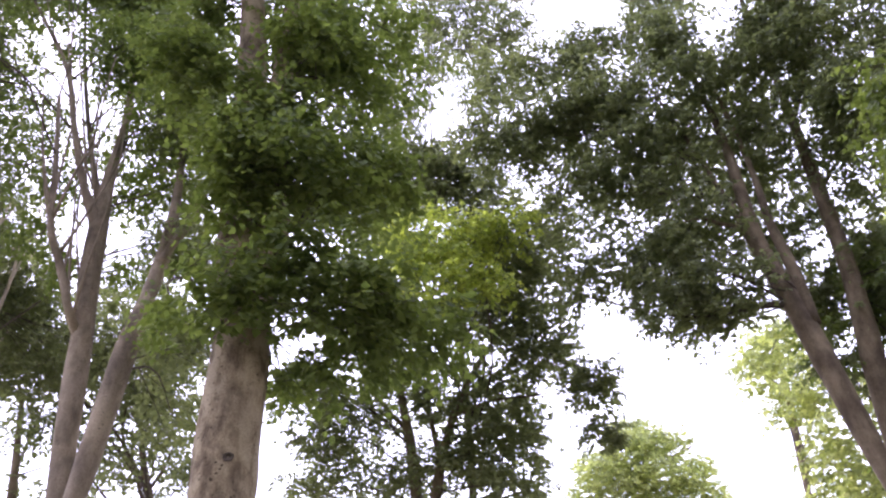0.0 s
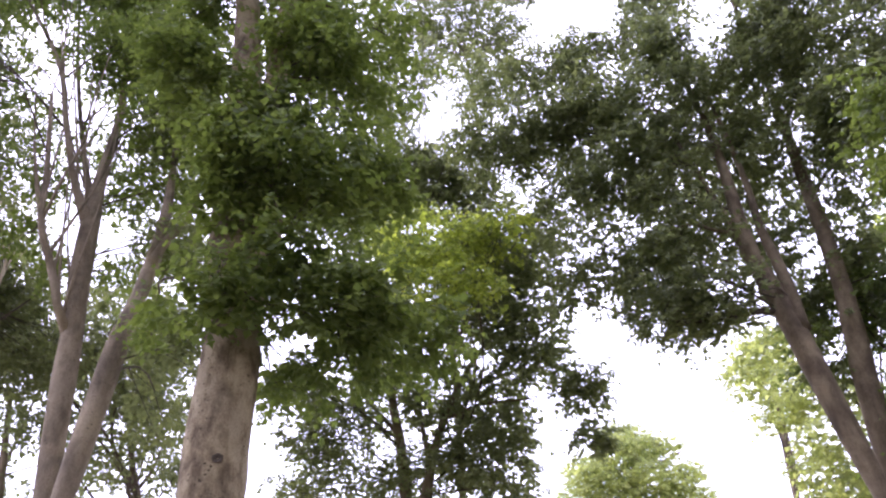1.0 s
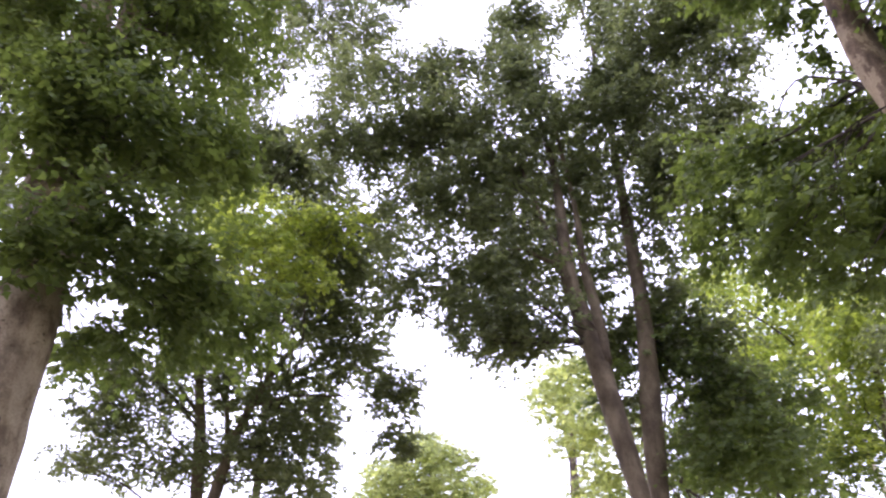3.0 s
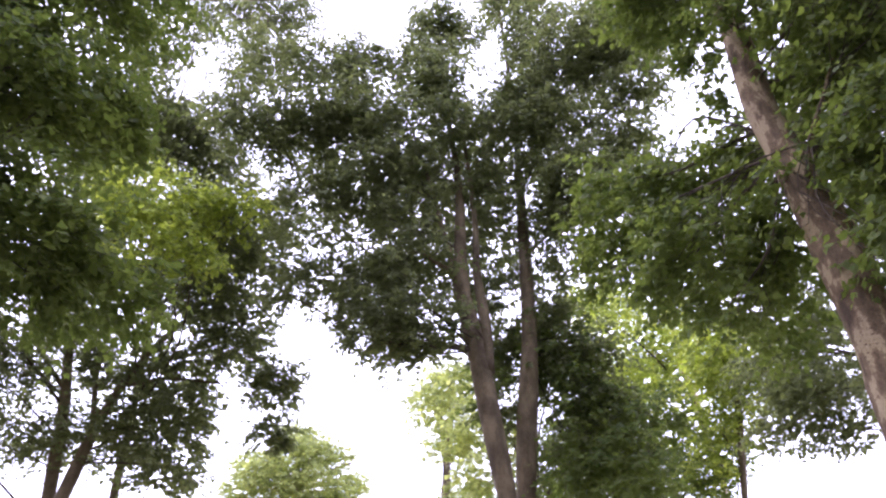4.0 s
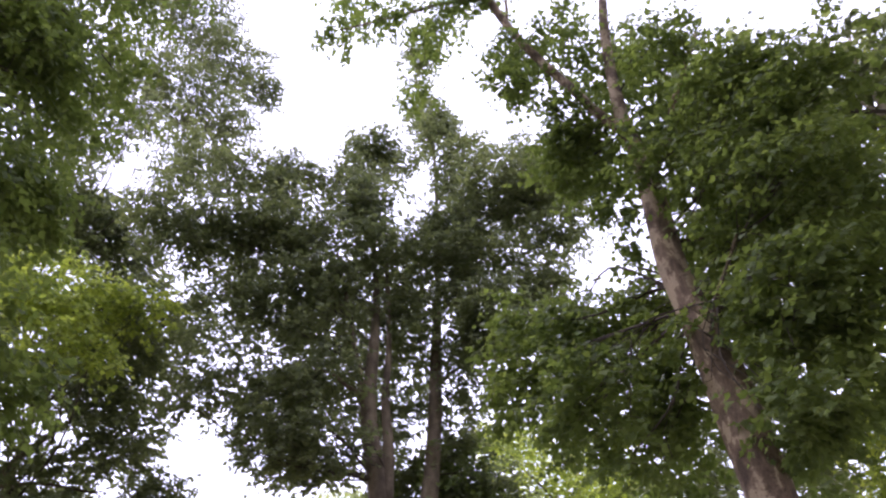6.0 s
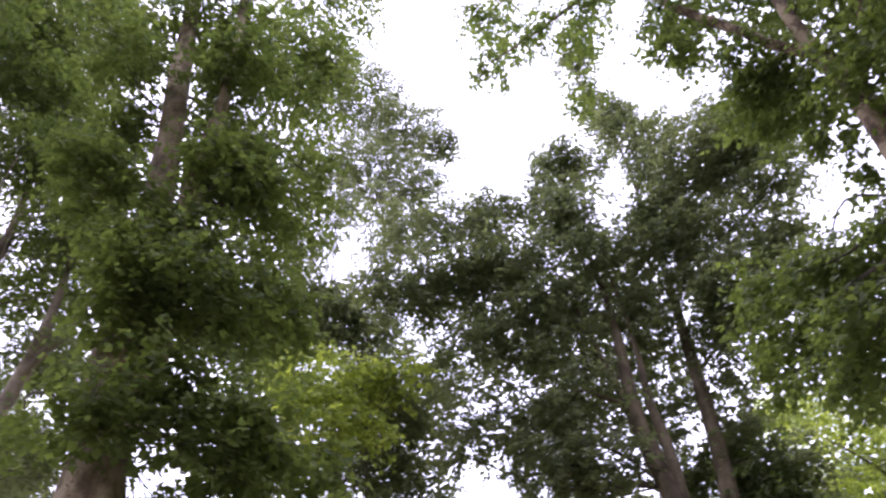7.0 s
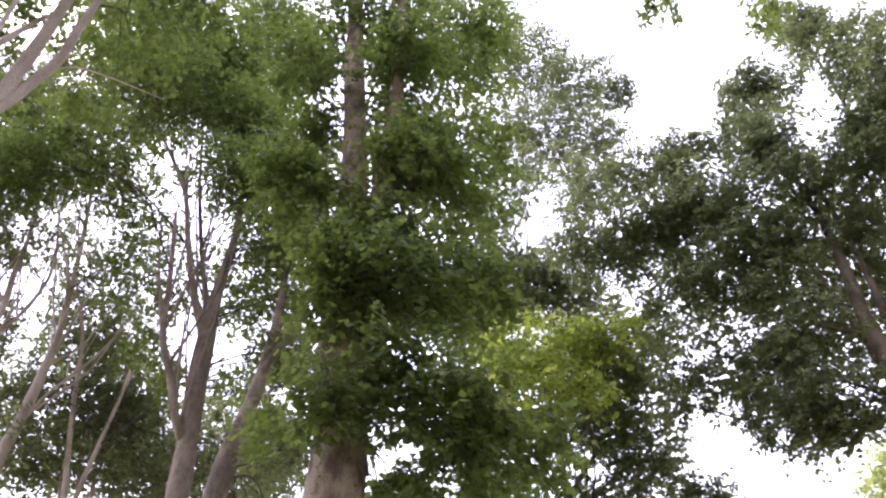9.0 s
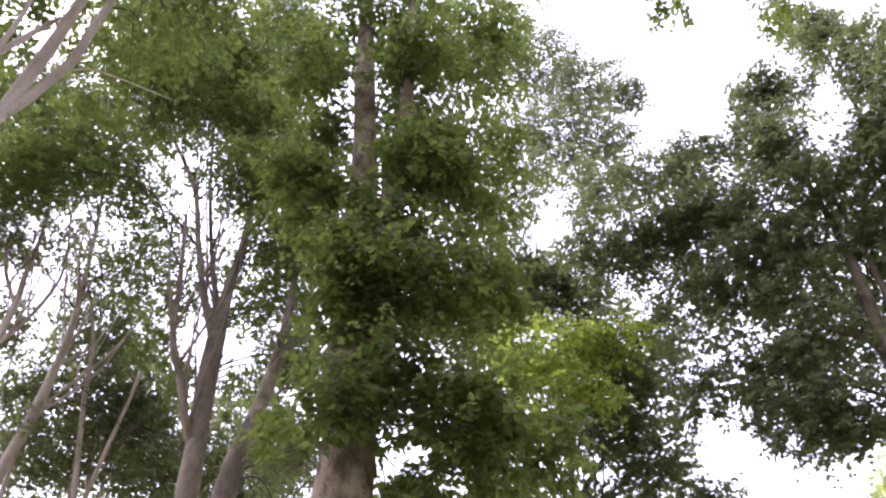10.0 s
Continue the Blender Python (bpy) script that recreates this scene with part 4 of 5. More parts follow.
low_boughs = [
    (7.6, 4.1, 12.9, 0.68, 0.48, 1), (7.6, 3.4, 10.3, 0.57, 0.49, 1), (7.8, 3.6, 11.6, 0.98, 0.71, 1.2),
    (7.8, 2.9, 10.5, 0.72, 0.72, 1), (7.3, 4.2, 10.1, 0.58, 0.5, 1), (7.3, 3.3, 9, 0.81, 0.66, 1.3),
    (7.8, 2.9, 8.4, 0.56, 0.63, 0.9), (7.4, 4.4, 8.8, 0.58, 0.54, 1), (7.3, 3.6, 7.6, 0.75, 0.61, 1.3),
    (7.6, 4.6, 7.5, 0.44, 0.58, 1), (7.9, 4, 6.7, 0.67, 0.54, 1), (8, 4.8, 6.4, 0.49, 0.42, 0.8),
    (8.2, 3.3, 7.4, 0.41, 0.55, 0.8), (8.1, 5.1, 14.3, 0.77, 0.6, 0.7), (8, 2.3, 11.1, 0.81, 0.4, 0.5)]
high_boughs = [
    (6.9, 5.7, 8.1, 0.3, 0.31, 0.8), (7.2, 6, 9.1, 0.3, 0.34, 0.6), (7.1, 4.3, 12.9, 0.48, 0.38, 0.5),
    (7, 5.6, 15.2, 0.56, 0.5, 0.9), (6.9, 5.8, 16.2, 0.47, 0.41, 0.8), (5.5, 6.6, 17.3, 0.5, 0.37, 0.8),
    (7.2, 7.3, 9.7, 0.57, 0.47, 0.8), (7.5, 6.4, 7.6, 0.41, 0.49, 0.8), (7.5, 6.8, 6.9, 0.4, 0.32, 0.6),
    (6.7, 8.5, 8.5, 0.56, 0.46, 0.8), (6.8, 8.2, 10.2, 0.55, 0.5, 0.8), (7.1, 6.1, 12.8, 0.47, 0.52, 0.8),
    (7.4, 6.1, 11.3, 0.39, 0.44, 0.55), (7.4, 6.2, 9.6, 0.36, 0.4, 0.55), (7.3, 6.1, 8.8, 0.34, 0.38, 0.6)]
high_boughs += [
    (7.4, 6.2, 8.1, 0.33, 0.33, 0.8), (6.3, 6.4, 14.4, 0.5, 0.42, 0.8), (6.7, 5.9, 13.3, 0.42, 0.42, 0.8),
    (6.9, 8.1, 9.2, 0.76, 0.76, 1.2), (7.3, 7.4, 8.8, 0.68, 0.73, 1.2), (7.5, 7, 7.7, 0.6, 0.6, 1),
    (7.1, 8, 7.8, 0.49, 0.44, 0.8), (7.5, 6.9, 9.3, 0.55, 0.41, 0.6), (6.2, 6.3, 15.3, 0.55, 0.44, 1),
    (5.9, 6.6, 14.4, 0.22, 0.31, 0.8), (3.2, 7.8, 17.7, 0.46, 0.54, 0.9), (3.2, 8, 16.1, 0.54, 0.22, 0.9),
    (3.8, 7.7, 16.7, 0.4, 0.25, 0.8), (4.7, 7.2, 17.1, 0.63, 0.53, 0.9), (5.3, 6.8, 17.4, 0.57, 0.38, 0.9)]
high_boughs += [
    (7.1, 6.1, 12.7, 0.56, 0.61, 0.8)]
side_boughs = [
    (7.5, 6, 8.9, 0.3, 0.38, 0.6), (7.5, 5.9, 7.9, 0.28, 0.32, 0.6), (7.5, 5.8, 9.8, 0.31, 0.35, 0.5),
    (7.3, 5.2, 12, 0.47, 0.47, 0.8), (8, 5.6, 11.4, 0.38, 0.43, 0.6), (7.3, 5.9, 12, 0.39, 0.58, 0.7),
    (8, 5.5, 10.2, 0.27, 0.31, 0.6), (7.8, 5.9, 15, 0.68, 0.57, 0.7), (8, 5.3, 15.2, 0.67, 0.56, 0.7),
    (8.1, 5.3, 13.3, 0.56, 0.56, 0.8), (7.3, 4.3, 13.5, 0.59, 0.49, 1)]
back_boughs = [
    (8.9, 3.9, 10.5, 1.24, 1.59, 0.3), (8.7, 4.6, 7.7, 0.93, 1.24, 0.35), (7.7, 7.2, 9.4, 1.04, 0.85, 0.35),
    (7.5, 6.4, 12.5, 0.47, 0.53, 0.7), (7.6, 6.1, 10.5, 0.24, 0.38, 0.5), (8.4, 5.2, 13, 0.42, 0.63, 0.9),
    (8.4, 5.3, 11.5, 0.44, 0.59, 0.9), (8.3, 5.4, 10.3, 0.42, 0.55, 0.9), (8.3, 5.4, 9.1, 0.39, 0.52, 0.9),
    (7.9, 6.4, 7.7, 0.33, 0.41, 0.8), (8.6, 7, 7.2, 0.34, 0.43, 0.7), (8.8, 7.7, 7.1, 0.45, 0.45, 0.6),
    (8.2, 5.4, 7.3, 0.31, 0.39, 0.9), (8.7, 5.7, 6.8, 0.39, 0.39, 0.8), (9.9, 6.2, 6.7, 0.42, 0.42, 0.6)]
full_boughs = [
    (6.38, 6.35, 7.45, 0.66, 0.74, 1.1), (6.63, 6.38, 6.52, 0.42, 0.4, 0.8), (6.24, 7.03, 7.47, 0.46, 0.42, 0.8), (7.56, 6.54, 9.16, 0.51, 0.46, 0.5),
    (7.61, 4.01, 9.71, 0.9, 0.83, 1.2), (7.12, 3.65, 7.39, 0.62, 0.78, 1.2), (7.16, 4.4, 7.23, 0.39, 0.59, 1), (7.09, 4.12, 6.25, 0.53, 0.55, 1),
    (7.24, 4.64, 6.02, 0.31, 0.35, 0.8), (7.09, 6.48, 12.8, 0.7, 0.72, 1), (7.66, 3.69, 11.46, 0.89, 0.72, 1.1), (7.27, 6.57, 13.12, 0.82, 0.66, 1),
    (4.01, 9.16, 20.04, 1.14, 0.59, 0.5), (5.5, 8.35, 18.54, 0.67, 0.58, 0.7), (5.38, 9.01, 16.82, 0.45, 0.48, 0.8), (6.83, 7.31, 16.67, 0.74, 0.46, 0.7)]
full_boughs_b = [
    (7.56, 3.89, 7, 0.38, 0.46, 1.1), (7.78, 4.53, 6.1, 0.38, 0.41, 1), (8.28, 3.52, 9.21, 0.43, 0.63, 1.1), (7.85, 4.41, 9.18, 0.44, 0.77, 1.1),
    (7.17, 5.1, 7.58, 0.47, 0.61, 1), (7.09, 4.86, 11.04, 0.5, 0.55, 0.9), (6.97, 5.04, 10.48, 0.41, 0.48, 0.7), (8.16, 6.61, 7.36, 0.4, 0.52, 0.9),
    (8.08, 6.71, 8.17, 0.41, 0.46, 0.9)]
make_tree("plane_tree", "big leaning tree with flaking mottled brown bark", stems, low_boughs + high_boughs + side_boughs + back_boughs + full_boughs + full_boughs_b, BARK_MOTTLED, LEAF_DARK, 74, clump=0.22, crowd=1.25, leaf_size=0.126, singles=300, blade=LOBED, low=8.2, group="trees of the grove")

# thin-trunked tree standing behind the tall plane
stems = [
    [(-0.89, 19.52, 0, 0.228), (-0.91, 19.52, 0.4, 0.182), (-1.3, 19.46, 8.67, 0.146),
     (-1.37, 19.45, 10.16, 0.142), (-1.53, 19.44, 11.46, 0.119), (-1.55, 19.44, 13.03, 0.086),
     (-1.21, 19.46, 15.33, 0.059)],
    [(-1.34, 19.45, 10.47, 0.072), (-1.87, 19.41, 11.15, 0.051), (-2.45, 19.35, 11.85, 0.03)],
]
low_boughs = [
    (0.2, 18.7, 17.8, 1.09, 0.82, 0.8), (-1.5, 18.4, 14.6, 0.66, 0.99, 0.8), (-0.6, 18.7, 18.7, 0.93, 0.74, 0.8),
    (-1.1, 18.7, 13.6, 0.98, 0.65, 0.7), (-1.9, 17.8, 16.3, 0.85, 1.19, 0.9), (-1.5, 17.9, 17.5, 0.88, 0.7, 0.9),
    (-2.2, 17.8, 14.7, 0.81, 0.97, 0.8), (-4.4, 18.3, 11.5, 0.53, 0.68, 0.6), (-4, 19.1, 9.2, 0.73, 0.58, 0.6),
    (-1.6, 18.9, 12.4, 0.95, 0.79, 0.7), (-1.5, 19.4, 9.3, 0.89, 0.59, 0.5), (-3.4, 18.5, 10.4, 0.89, 0.89, 0.8),
    (-2.1, 19.4, 10.1, 0.91, 0.91, 0.4), (-2.8, 18.6, 11.5, 1.07, 0.69, 0.8),
    (-3.5, 17.9, 11.2, 0.74, 0.66, 0.6), (-2.6, 19.3, 9.2, 1.17, 0.73, 0.5)]
full_boughs = [
    (-2.83, 18.79, 10.8, 1.16, 1.1, 0.7), (-3.42, 19.7, 10.02, 1.03, 0.85, 0.7), (-1.35, 18.95, 11.53, 1.34, 0.98, 0.8), (-0.91, 18.98, 9.31, 1.26, 0.81, 0.8),
    (0.95, 16.97, 28.52, 1.74, 1.11, 1.44), (2.47, 16.82, 26.73, 1.65, 0.93, 1.44), (3.65, 16.6, 25.21, 0.79, 0.33, 1.44), (-0.39, 17.3, 24.88, 1.41, 1.4, 0.96),
    (1.35, 16.95, 24.03, 1.56, 1.06, 1.12), (2.56, 16.81, 22.96, 1.13, 0.89, 1.12), (-0.81, 17.48, 21.21, 1.11, 1.06, 0.88), (2.02, 16.68, 20.33, 0.87, 0.85, 1.28),
    (0.02, 17.5, 22.52, 0.76, 0.61, 0.8), (-0.48, 16.99, 30.64, 1.38, 1.14, 1.44)]
make_tree("plane_tree", "thin-trunked tree standing behind the tall plane", stems, low_boughs + full_boughs, BARK_GREY, LEAF_HAZE_GREY, 81, clump=0.3, crowd=1.4, leaf_size=0.115, group="trees of the grove")

# young tree whose sunlit look comes from its yellow-green leaf colour
stems = [
    [(-0.26, 19.76, 0, 0.158), (-0.24, 19.76, 0.4, 0.126), (0.09, 19.76, 8.64, 0.101),
     (0.17, 19.76, 10.61, 0.088), (0.17, 19.5, 12.87, 0.07), (-0.04, 18.85, 14.76, 0.041)],
    [(0.18, 19.5, 12.51, 0.046), (0.69, 18.97, 13.97, 0.032), (1.02, 18.17, 15.34, 0.024)],
]
low_boughs = [
    (1, 17.4, 15.1, 0.65, 0.73, 0.6), (0.5, 17.4, 13.7, 0.7, 0.62, 0.6), (0.7, 17.4, 14.4, 0.79, 0.95, 0.45),
    (-0.3, 17.2, 14.5, 1.03, 0.95, 1), (-1.2, 17.1, 14.8, 0.56, 0.72, 0.8), (-0.7, 17.1, 15.6, 0.73, 0.65, 0.9),
    (-0.1, 17.7, 13.2, 0.78, 0.62, 0.6)]
full_boughs = [
    (-0.33, 15.5, 13.82, 1.25, 0.74, 1.2), (0.12, 15.5, 12.57, 1.07, 0.73, 1.1), (0.77, 15.48, 13.67, 0.83, 0.74, 1), (-0.8, 15.48, 13, 0.81, 0.61, 1),
    (1.61, 15.21, 13.7, 0.82, 0.61, 0.8), (0.86, 15.48, 11.97, 0.79, 0.48, 0.7)]
make_tree("plane_tree", "young tree with leaves coloured yellow-green for sun", stems, low_boughs + full_boughs, BARK_GREY, LEAF_SUNLIT, 88, clump=0.25, crowd=1.2, leaf_size=0.15, group="trees of the grove")

# bushy tree with drooping leafy side branches
stems = [
    [(-2.83, 18.76, 0, 0.22), (-2.73, 18.77, 0.4, 0.176), (-0.83, 18.83, 8.4, 0.141), (-0.53, 18.84, 9.66, 0.116),
     (-0.07, 18.85, 10.84, 0.093), (0.65, 18.84, 12.08, 0.067), (1.28, 18.81, 12.87, 0.038)],
    [(-0.62, 18.84, 9.37, 0.081), (-0.8, 18.96, 10.98, 0.058), (-0.68, 18.97, 12.66, 0.038)],
    [(-0.15, 18.85, 10.61, 0.057), (0.8, 18.44, 10.7, 0.042), (1.92, 18.1, 10.56, 0.027)],
]
low_boughs = [
    (1.5, 18.9, 15.2, 1.88, 2.23, 0.4), (0.5, 19, 10.8, 1.67, 1.37, 0.35), (0.1, 18.1, 17.4, 0.79, 0.7, 0.7),
    (0.3, 18.2, 18.5, 0.82, 0.91, 0.8), (1.2, 18.2, 17.9, 0.8, 0.8, 0.8), (-0.5, 18.2, 19.3, 0.83, 0.83, 0.7),
    (1.7, 18.1, 17.1, 0.79, 0.79, 1), (2.9, 18, 15.8, 0.92, 1.01, 1), (1.7, 18.1, 14.4, 0.98, 1.06, 1),
    (2.6, 17.4, 13.2, 0.69, 0.77, 0.9), (1.8, 17.9, 12.6, 0.92, 0.77, 1), (2.1, 17.6, 11.2, 0.87, 0.73, 1),
    (3, 17, 10.2, 0.76, 0.55, 0.9), (3.1, 16.9, 9.1, 0.4, 0.53, 0.9), (1.1, 18.2, 9.8, 0.93, 0.71, 0.9)]
low_boughs += [
    (0.1, 18.5, 9.4, 0.86, 0.86, 0.9), (0.9, 18.2, 8.5, 0.96, 0.62, 1), (0.5, 18.2, 13.1, 0.95, 0.95, 0.8),
    (-0.5, 18.6, 11.1, 0.75, 0.75, 0.6), (0.7, 18.6, 11.4, 0.76, 0.61, 0.4)]
full_boughs = [
    (-0.88, 17.98, 18.74, 1.4, 1.04, 1), (0.46, 17.99, 18.1, 1.03, 0.88, 0.9), (1.69, 16.92, 14.29, 1.34, 1.47, 1), (0.96, 17.97, 13.28, 1.66, 0.97, 0.9),
    (1.94, 17.89, 11.73, 1.3, 1.21, 0.9), (3.04, 17.23, 10.15, 0.73, 0.57, 0.8), (3.14, 17.22, 8.99, 0.38, 0.49, 0.9), (1.4, 18.95, 8.77, 0.55, 0.66, 0.8),
    (0.59, 18.99, 10.21, 1.44, 1.51, 0.8)]
make_tree("plane_tree", "bushy tree with drooping leafy side branches", stems, low_boughs + full_boughs, BARK_GREY, LEAF_HAZE_GREY, 95, clump=0.33, crowd=1.5, leaf_size=0.151, blade=LOBED, low=8.6, group="trees of the grove")

# distant round-topped tree against the sky, its green paled for haze
stems = [
    [(6.47, 43.85, 0, 0.35), (6.54, 43.83, 0.4, 0.28), (9.41, 43.19, 15.73, 0.224), (9.81, 43.1, 17.87, 0.19),
     (10.18, 43.01, 19.8, 0.091)],
    [(9.6, 43.14, 16.95, 0.144), (8.64, 43.35, 18.42, 0.089), (7.56, 43.55, 19.29, 0.046)],
    [(9.7, 43.12, 17.25, 0.144), (11.34, 42.72, 18.21, 0.087), (12.48, 42.4, 18.61, 0.043)],
]
low_boughs = [
    (9.3, 41.9, 19.4, 1.3, 1.13, 1), (10.9, 41.5, 18.4, 1.27, 1.11, 1), (7.2, 42.3, 17.8, 1.44, 1.28, 1),
    (11.6, 41.3, 16.7, 1.39, 1.23, 1), (9.3, 43.2, 17.3, 1.45, 1.29, 0.4), (12, 41.2, 15.1, 1.35, 1.2, 1),
    (6.5, 42.4, 16.1, 1.4, 1.25, 1), (9.3, 41.9, 15.3, 1.83, 1.22, 1)]
full_boughs = [
    (9.08, 40.49, 17.83, 1.78, 1.43, 1), (9.57, 40.38, 16.2, 2.03, 1.12, 1), (7.44, 40.83, 16.9, 1.47, 1.14, 1)]
make_tree("distant_tree", "distant round-topped tree against the sky, green paled for haze", stems, low_boughs + full_boughs, BARK_GREY, LEAF_HAZE_PALE, 102, crowd=1.7, leaf_size=0.19, group="trees of the grove")

# bright yellow-green tree behind the nearer trunks
stems = [
    [(19.67, 20.72, 0, 0.242), (19.66, 20.73, 0.4, 0.194), (19.14, 21.25, 13.3, 0.155),
     (19.05, 21.34, 15.54, 0.124), (19.06, 21.32, 17.49, 0.066)],
    [(19.13, 21.26, 13.94, 0.079), (18.58, 21.74, 14.91, 0.061), (18.17, 22.09, 15.9, 0.042)],
]
low_boughs = [
    (17.3, 19.4, 15.9, 0.95, 0.95, 0.9), (17.6, 19.1, 14.5, 0.92, 0.82, 0.8), (15.9, 22.2, 12.9, 1.25, 1.04, 1),
    (17.2, 21.2, 14.5, 1.07, 1.28, 0.9), (15.1, 22.7, 11.8, 1.22, 0.81, 1), (17.5, 22.6, 12.3, 1.06, 0.85, 0.8),
    (16.8, 21.5, 17, 1.24, 1.13, 1), (16, 22.1, 18, 1.04, 0.92, 0.8), (17.2, 21.2, 15, 1.29, 1.19, 0.9),
    (18.3, 20.3, 15.1, 1.18, 1.18, 0.8), (17.7, 20.8, 13.5, 1.45, 0.94, 0.9),
    (16.8, 23.2, 15.8, 1.14, 1.36, 0.6)]
full_boughs = [
    (14.43, 19.17, 15.09, 0.95, 1.07, 1), (15.31, 15.8, 12.02, 0.82, 1.24, 1), (14.78, 18.91, 12.57, 0.9, 1.2, 0.9)]
make_tree("background_tree", "bright yellow-green tree behind the nearer trunks", stems, low_boughs + full_boughs, BARK_PALE, LEAF_SUNLIT, 109, leaf_size=0.158, group="trees of the grove")

# young bright green tree behind the leaning trunk
stems = [
    [(14.89, 18.2, 0, 0.169), (14.95, 18.14, 0.4, 0.135), (16.47, 16.62, 10.87, 0.108),
     (16.67, 16.42, 12.25, 0.089), (16.87, 16.22, 13.73, 0.051)],
]
low_boughs = [
    (16, 17.1, 10.4, 0.86, 1.03, 1), (16.6, 16.5, 12.2, 0.89, 1.07, 0.9), (15.5, 17.6, 9.3, 1, 0.67, 1),
    (16, 16.1, 13.3, 1.08, 0.99, 1), (16.8, 15.9, 12.6, 0.89, 1.07, 0.9), (15.8, 16.5, 11.9, 0.96, 0.87, 1),
    (17.2, 15.9, 11.4, 0.96, 0.87, 1)]
full_boughs = [
    (16.16, 16.37, 11.01, 0.99, 1.11, 1)]
make_tree("background_tree", "young bright green tree behind the leaning trunk", stems, low_boughs + full_boughs, BARK_GREY, LEAF_SUNLIT, 116, leaf_size=0.14, group="trees of the grove")

# light green leafy tree beyond the mottled trunk
stems = [
    [(17.1, 9.5, 0, 0.184), (17.08, 9.52, 0.4, 0.148), (16.76, 9.97, 8.22, 0.118), (16.71, 10.04, 9.44, 0.092),
     (16.77, 9.96, 10.57, 0.054)],
]
low_boughs = [
    (15.3, 12.1, 10.6, 0.72, 0.72, 0.8), (14.7, 13.8, 10.3, 0.75, 0.75, 0.8), (14.8, 12.7, 9.4, 0.99, 0.71, 1),
    (14.9, 13.6, 8.8, 1, 0.57, 1), (15.2, 12.2, 8.2, 0.81, 0.54, 1), (16.2, 10.9, 8.8, 0.8, 0.8, 0.9),
    (16.1, 13.2, 11.2, 1.1, 0.71, 0.6), (16.1, 13.2, 10.1, 1.21, 0.68, 1), (16.6, 10.2, 10.4, 0.7, 0.7, 0.7),
    (16.6, 10.3, 9.4, 0.82, 0.68, 0.8), (16.4, 10.5, 12.7, 0.91, 1.07, 0.8), (16.1, 13.2, 13, 0.83, 0.83, 0.6)]
full_boughs = [
    (14.61, 12.14, 9.03, 1.18, 0.88, 1.1), (14.27, 12.54, 10.61, 0.83, 0.66, 0.8), (14.09, 9.51, 8.36, 1.02, 0.88, 0.9), (13.71, 8.24, 8.67, 0.54, 0.62, 0.7),
    (13.42, 10.43, 10.83, 0.76, 0.95, 1), (13.42, 10.43, 9.69, 0.49, 0.58, 1)]
make_tree("background_tree", "light green leafy tree beyond the mottled trunk", stems, low_boughs + full_boughs, BARK_PALE, LEAF_HAZE_GREY, 123, leaf_size=0.132, group="trees of the grove")

# pale yellow-green tree behind the dark trunks, in the same haze-paled leaf colour
stems = [
    [(10.68, 29.36, 0, 0.23), (10.73, 29.34, 0.4, 0.184), (12.5, 28.58, 14.51, 0.147),
     (12.71, 28.49, 16.18, 0.11), (12.95, 28.39, 17.72, 0.069)],
]
low_boughs = [
    (10.1, 21.1, 9.8, 0.8, 0.96, 0.9), (10.5, 20.9, 8.6, 0.77, 0.77, 0.9), (10.5, 22.3, 11.8, 0.79, 1.05, 0.9),
    (11.1, 20.6, 10.8, 0.64, 1.13, 0.9), (12.3, 28, 16.9, 0.96, 0.96, 1), (11.7, 28.2, 16.1, 0.95, 0.83, 1),
    (12.8, 27.7, 15.4, 1.17, 1.05, 1), (10.7, 23.7, 14.5, 0.69, 0.69, 1), (10, 24, 13.5, 0.87, 0.77, 1),
    (10.4, 23.8, 12.1, 0.84, 0.93, 1), (10.7, 23.7, 10.2, 0.71, 0.88, 1), (11, 23.6, 9.2, 1.03, 0.69, 1)]
make_tree("background_tree", "pale yellow-green tree behind the dark trunks", stems, low_boughs, BARK_GREY, LEAF_HAZE_PALE, 130, crowd=1.3, leaf_size=0.176, group="trees of the grove")

# pale-limbed tree half hidden behind dense leaves
stems = [
    [(11.16, 6.66, 0, 0.139), (11.2, 6.59, 0.4, 0.111), (11.74, 5.57, 5.98, 0.089), (11.82, 5.42, 6.8, 0.087),
     (12.1, 4.76, 8.51, 0.084), (12.34, 4.1, 10.5, 0.079), (12.51, 3.53, 12.36, 0.075),
     (12.55, 3.4, 13.89, 0.061), (12.56, 3.36, 15.35, 0.045), (12.65, 3.01, 16.63, 0.026)],
    [(11.84, 5.38, 6.88, 0.07), (11.73, 5.6, 7.42, 0.063), (11.67, 5.72, 7.97, 0.051), (11.28, 5.93, 8.17, 0.032),
     (11.06, 6.32, 8.42, 0.017)],
    [(12.52, 3.49, 13.8, 0.042), (12.46, 3.69, 14.72, 0.03), (12.46, 3.71, 15.32, 0.02)],
]
low_boughs = [
    (12.4, 6, 8.8, 0.6, 0.6, 0.8), (12.3, 6.2, 7.5, 0.57, 0.57, 0.8), (12.2, 6.4, 7.3, 0.47, 0.47, 0.7),
    (13.4, 3.3, 15.9, 0.75, 0.75, 0.6), (11.6, 5.9, 7.9, 0.75, 0.47, 0.8), (13.1, 3.8, 13.7, 0.7, 0.93, 0.6),
    (12.6, 4.5, 11.3, 0.74, 0.74, 0.9), (12.3, 5.4, 10.4, 0.63, 0.63, 0.7), (11.3, 4.9, 8.4, 0.54, 0.54, 0.8)]
make_tree("plane_tree", "pale-limbed tree half hidden behind dense leaves", stems, low_boughs, BARK_PALE, LEAF_SUNLIT, 137, leaf_size=0.109, blade=LOBED, group="trees of the grove")

